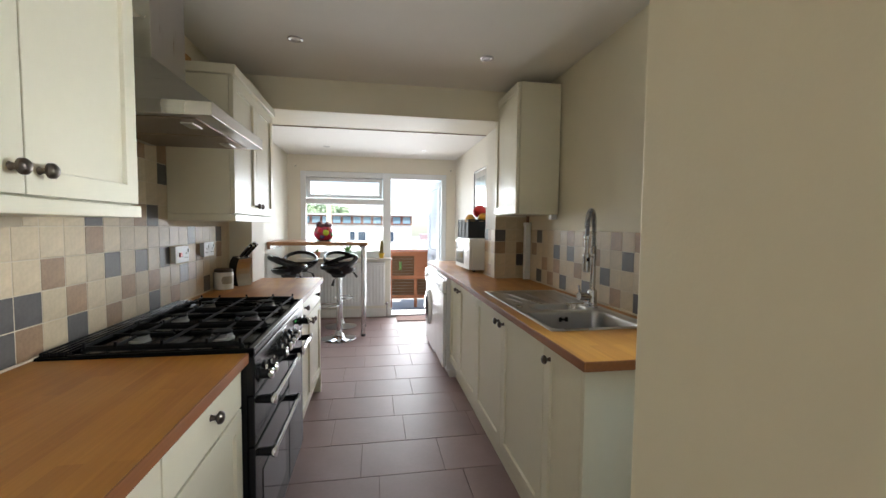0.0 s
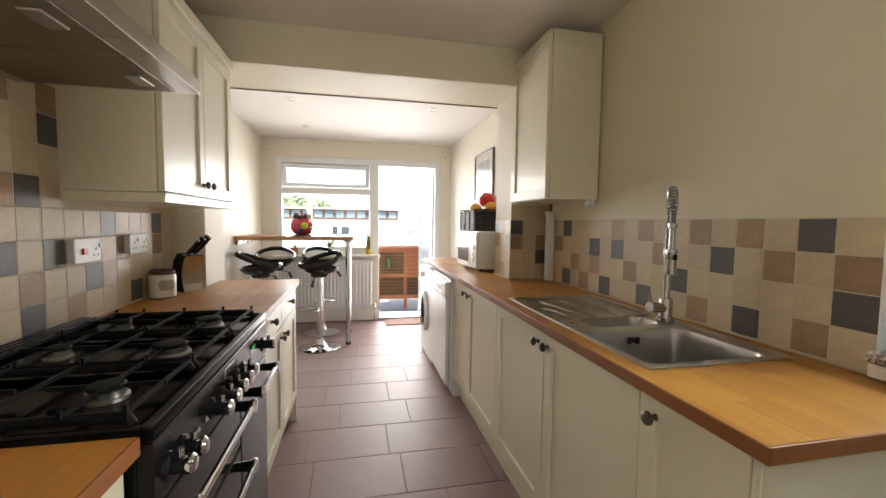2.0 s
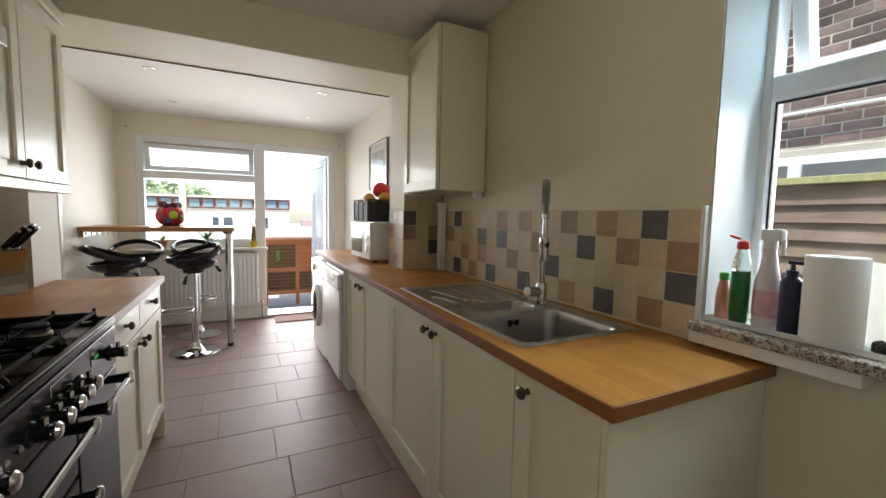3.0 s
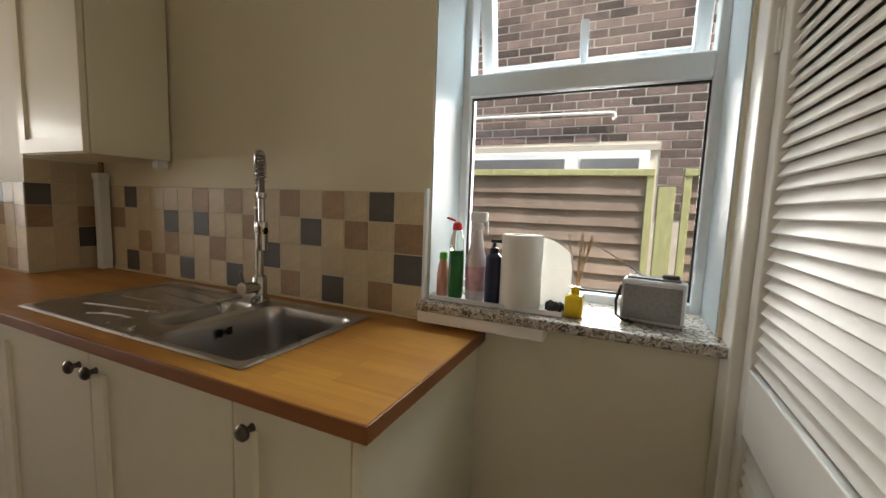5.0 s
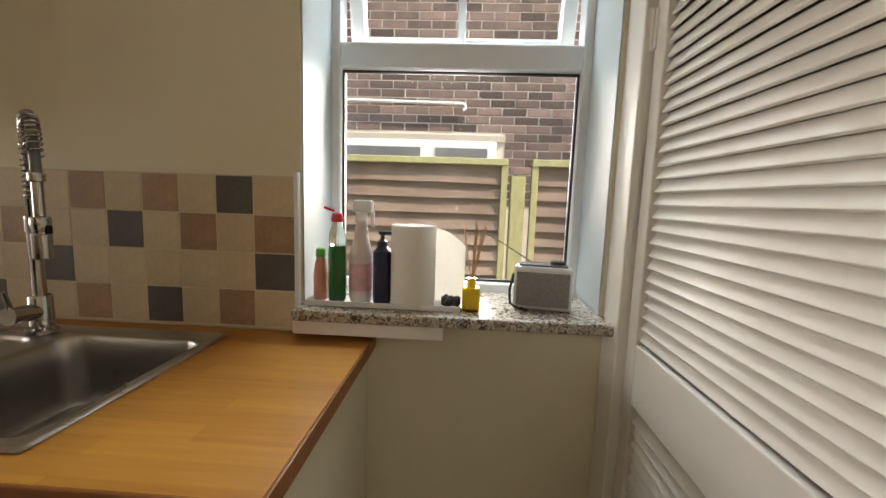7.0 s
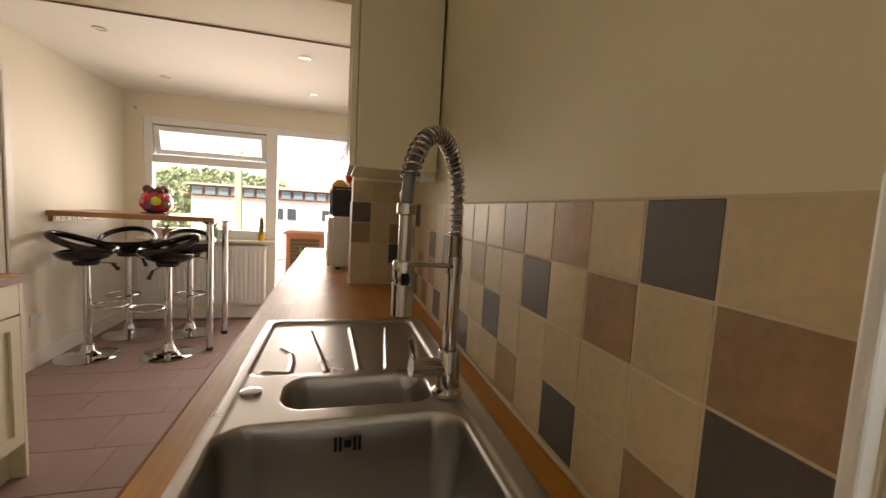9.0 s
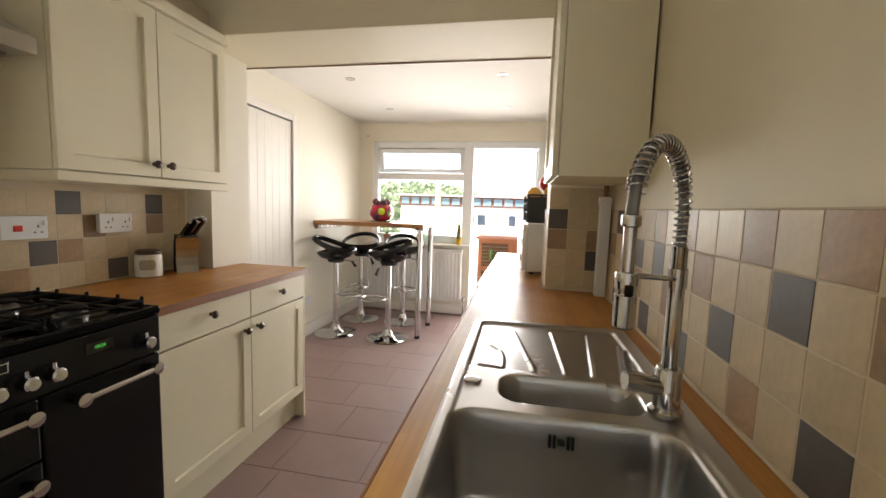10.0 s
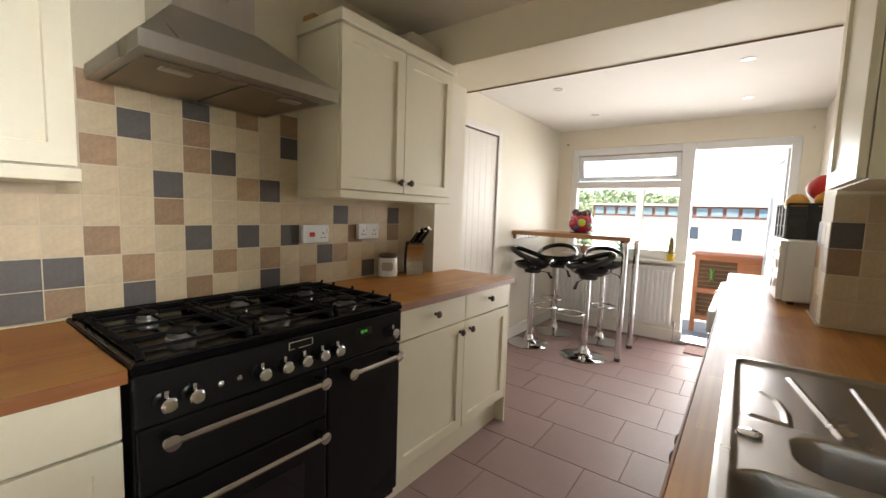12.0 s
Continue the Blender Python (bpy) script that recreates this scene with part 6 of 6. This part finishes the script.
def tile_mesh(w, h, k):
    key = (round(w, 4), round(h, 4), k)
    if key not in tile_meshes:
        bm = bmesh.new()
        box(bm, 0, 0.0015, 0.0015, 0.0035, w - 0.0015, h - 0.0015, bevel=0.0012)
        tile_meshes[key] = mesh_of("tile", bm, KIND[k])
    return tile_meshes[key]


def tiling(name, label):
    return tagged(new(name), label, "wall tiles", kind="structure")


rt = tiling("splashback_right", "cream, tan and slate square wall tiles behind the sink")
part("grout", B(XR - 0.0063, 1.968, 0.9115, XR + 0.0005, 3.745, 1.3035), M_GROUT, rt)
P, Q = 0.0968, 0.0965
for r, text in enumerate(RIGHT):
    for c in range(19):
        y0, y1 = 1.9695 + 0.0095 + P * c - (0.0095 if c == 0 else 0), min(1.979 + P * (c + 1), 3.743)
        if y1 - y0 < 0.02:
            continue
        z1 = 1.302 - Q * r
        z0 = max(z1 - Q, 0.912)
        ob = new("tile", tile_mesh(y1 - y0, z1 - z0, text[c % len(text)]))
        ob.parent = rt
        ob.matrix_basis = Matrix.Translation((XR - 0.003 - 0.0005, y1, z0)) @ Matrix.Rotation(math.pi, 4, "Z")
lt = tiling("splashback_left", "cream, tan and slate square wall tiles behind the cooker")
bm = B(XL - 0.0005, 0.45, 0.9115, XL + 0.0058, 3.66, 1.34)
box(bm, XL - 0.0005, 1.99, 1.34, XL + 0.0058, 2.822, 1.70)
part("grout", bm, M_GROUT, lt)
PL = 0.098
for r, text in enumerate(LEFT):
    for c in range(32):
        y0 = 0.578 + PL * c
        y1 = y0 + PL
        z0 = 0.913 + 0.0985 * r
        z1 = z0 + 0.0985
        if r > 3:
            y0, y1, z1 = max(y0, 1.99), min(y1, 2.822), min(z1, 1.70)
        else:
            z1 = z1 if r < 4 else 1.335
            y1 = min(y1, 3.658)
        if y1 - y0 < 0.015 or z1 - z0 < 0.015:
            continue
        ob = new("tile", tile_mesh(y1 - y0, z1 - z0, text[c]))
        ob.parent = lt
        ob.matrix_basis = Matrix.Translation((XL + 0.003, y0, z0))
pt = tiling("splashback_pier", "cream, tan and slate square tiles round the pier's foot")
bm = B(1.4985, 3.7397, 0.9115, XR - 0.003, 3.7455, 1.402)
box(bm, 1.4947, 3.7455, 0.9115, 1.5005, 4.035, 1.302)
part("grout", bm, M_GROUT, pt)
for r, text in enumerate(["..." , "d..", "t.t", "..d", "..."]):
    for c in range(3):
        z1 = 1.398 - 0.0968 * r
        z0 = max(z1 - 0.0968, 0.912)
        x0, x1 = 1.495 + 0.0885 * c, 1.495 + 0.0885 * (c + 1)
        ob = new("tile", tile_mesh(x1 - x0, z1 - z0, text[c]))
        ob.parent = pt
        ob.matrix_basis = Matrix.Translation((x0, 3.7425, z0)) @ Matrix.Rotation(radians(-90), 4, "Z")
for r, text in enumerate([".td", "t.t", "...", ".t."]):
    for c in range(3):
        z1 = 1.302 - Q * r
        z0 = max(z1 - Q, 0.912)
        y1 = 3.744 + 0.097 * (c + 1)
        ob = new("tile", tile_mesh(0.097, z1 - z0, text[c]))
        ob.parent = pt
        ob.matrix_basis = Matrix.Translation((1.4975, y1, z0)) @ Matrix.Rotation(math.pi, 4, "Z")

# ---- floor tiles ----
FW, FD = 0.452, 0.3365
floor_meshes = {}


def floor_tile(w):
    key = round(w, 3)
    if key not in floor_meshes:
        floor_meshes[key] = mesh_of("tile", B(0.002, 0.002, -0.012, w - 0.002, FD - 0.002, 0.0, bevel=0.0015), M_FLOOR)
    return floor_meshes[key]


SHIFT = {6: 0.119, 7: 0.023, 8: 0.287, 9: 0.231, 10: 0.394, 11: 0.283, 12: 0.455, 13: 0.351, 14: 0.05, 15: 0.38, 16: 0.18, 17: 0.41}
rng = random.Random(5)
for row in range(-5, 18):
    y = 3.065 + (row - 8) * FD
    shift = SHIFT.get(row, rng.uniform(0, FW))
    for c in range(-3, 4):
        x = shift + c * FW
        x, x1 = max(x, -0.66), min(x + FW, 1.98)
        if x1 - x < 0.03 or y > 6.5 or y < -1.6:
            continue
        ob = new("tile", floor_tile(x1 - x))
        ob.parent = floor
        ob.matrix_basis = Matrix.Translation((x - 0.5, y - 2.5, rng.uniform(-0.0006, 0)))
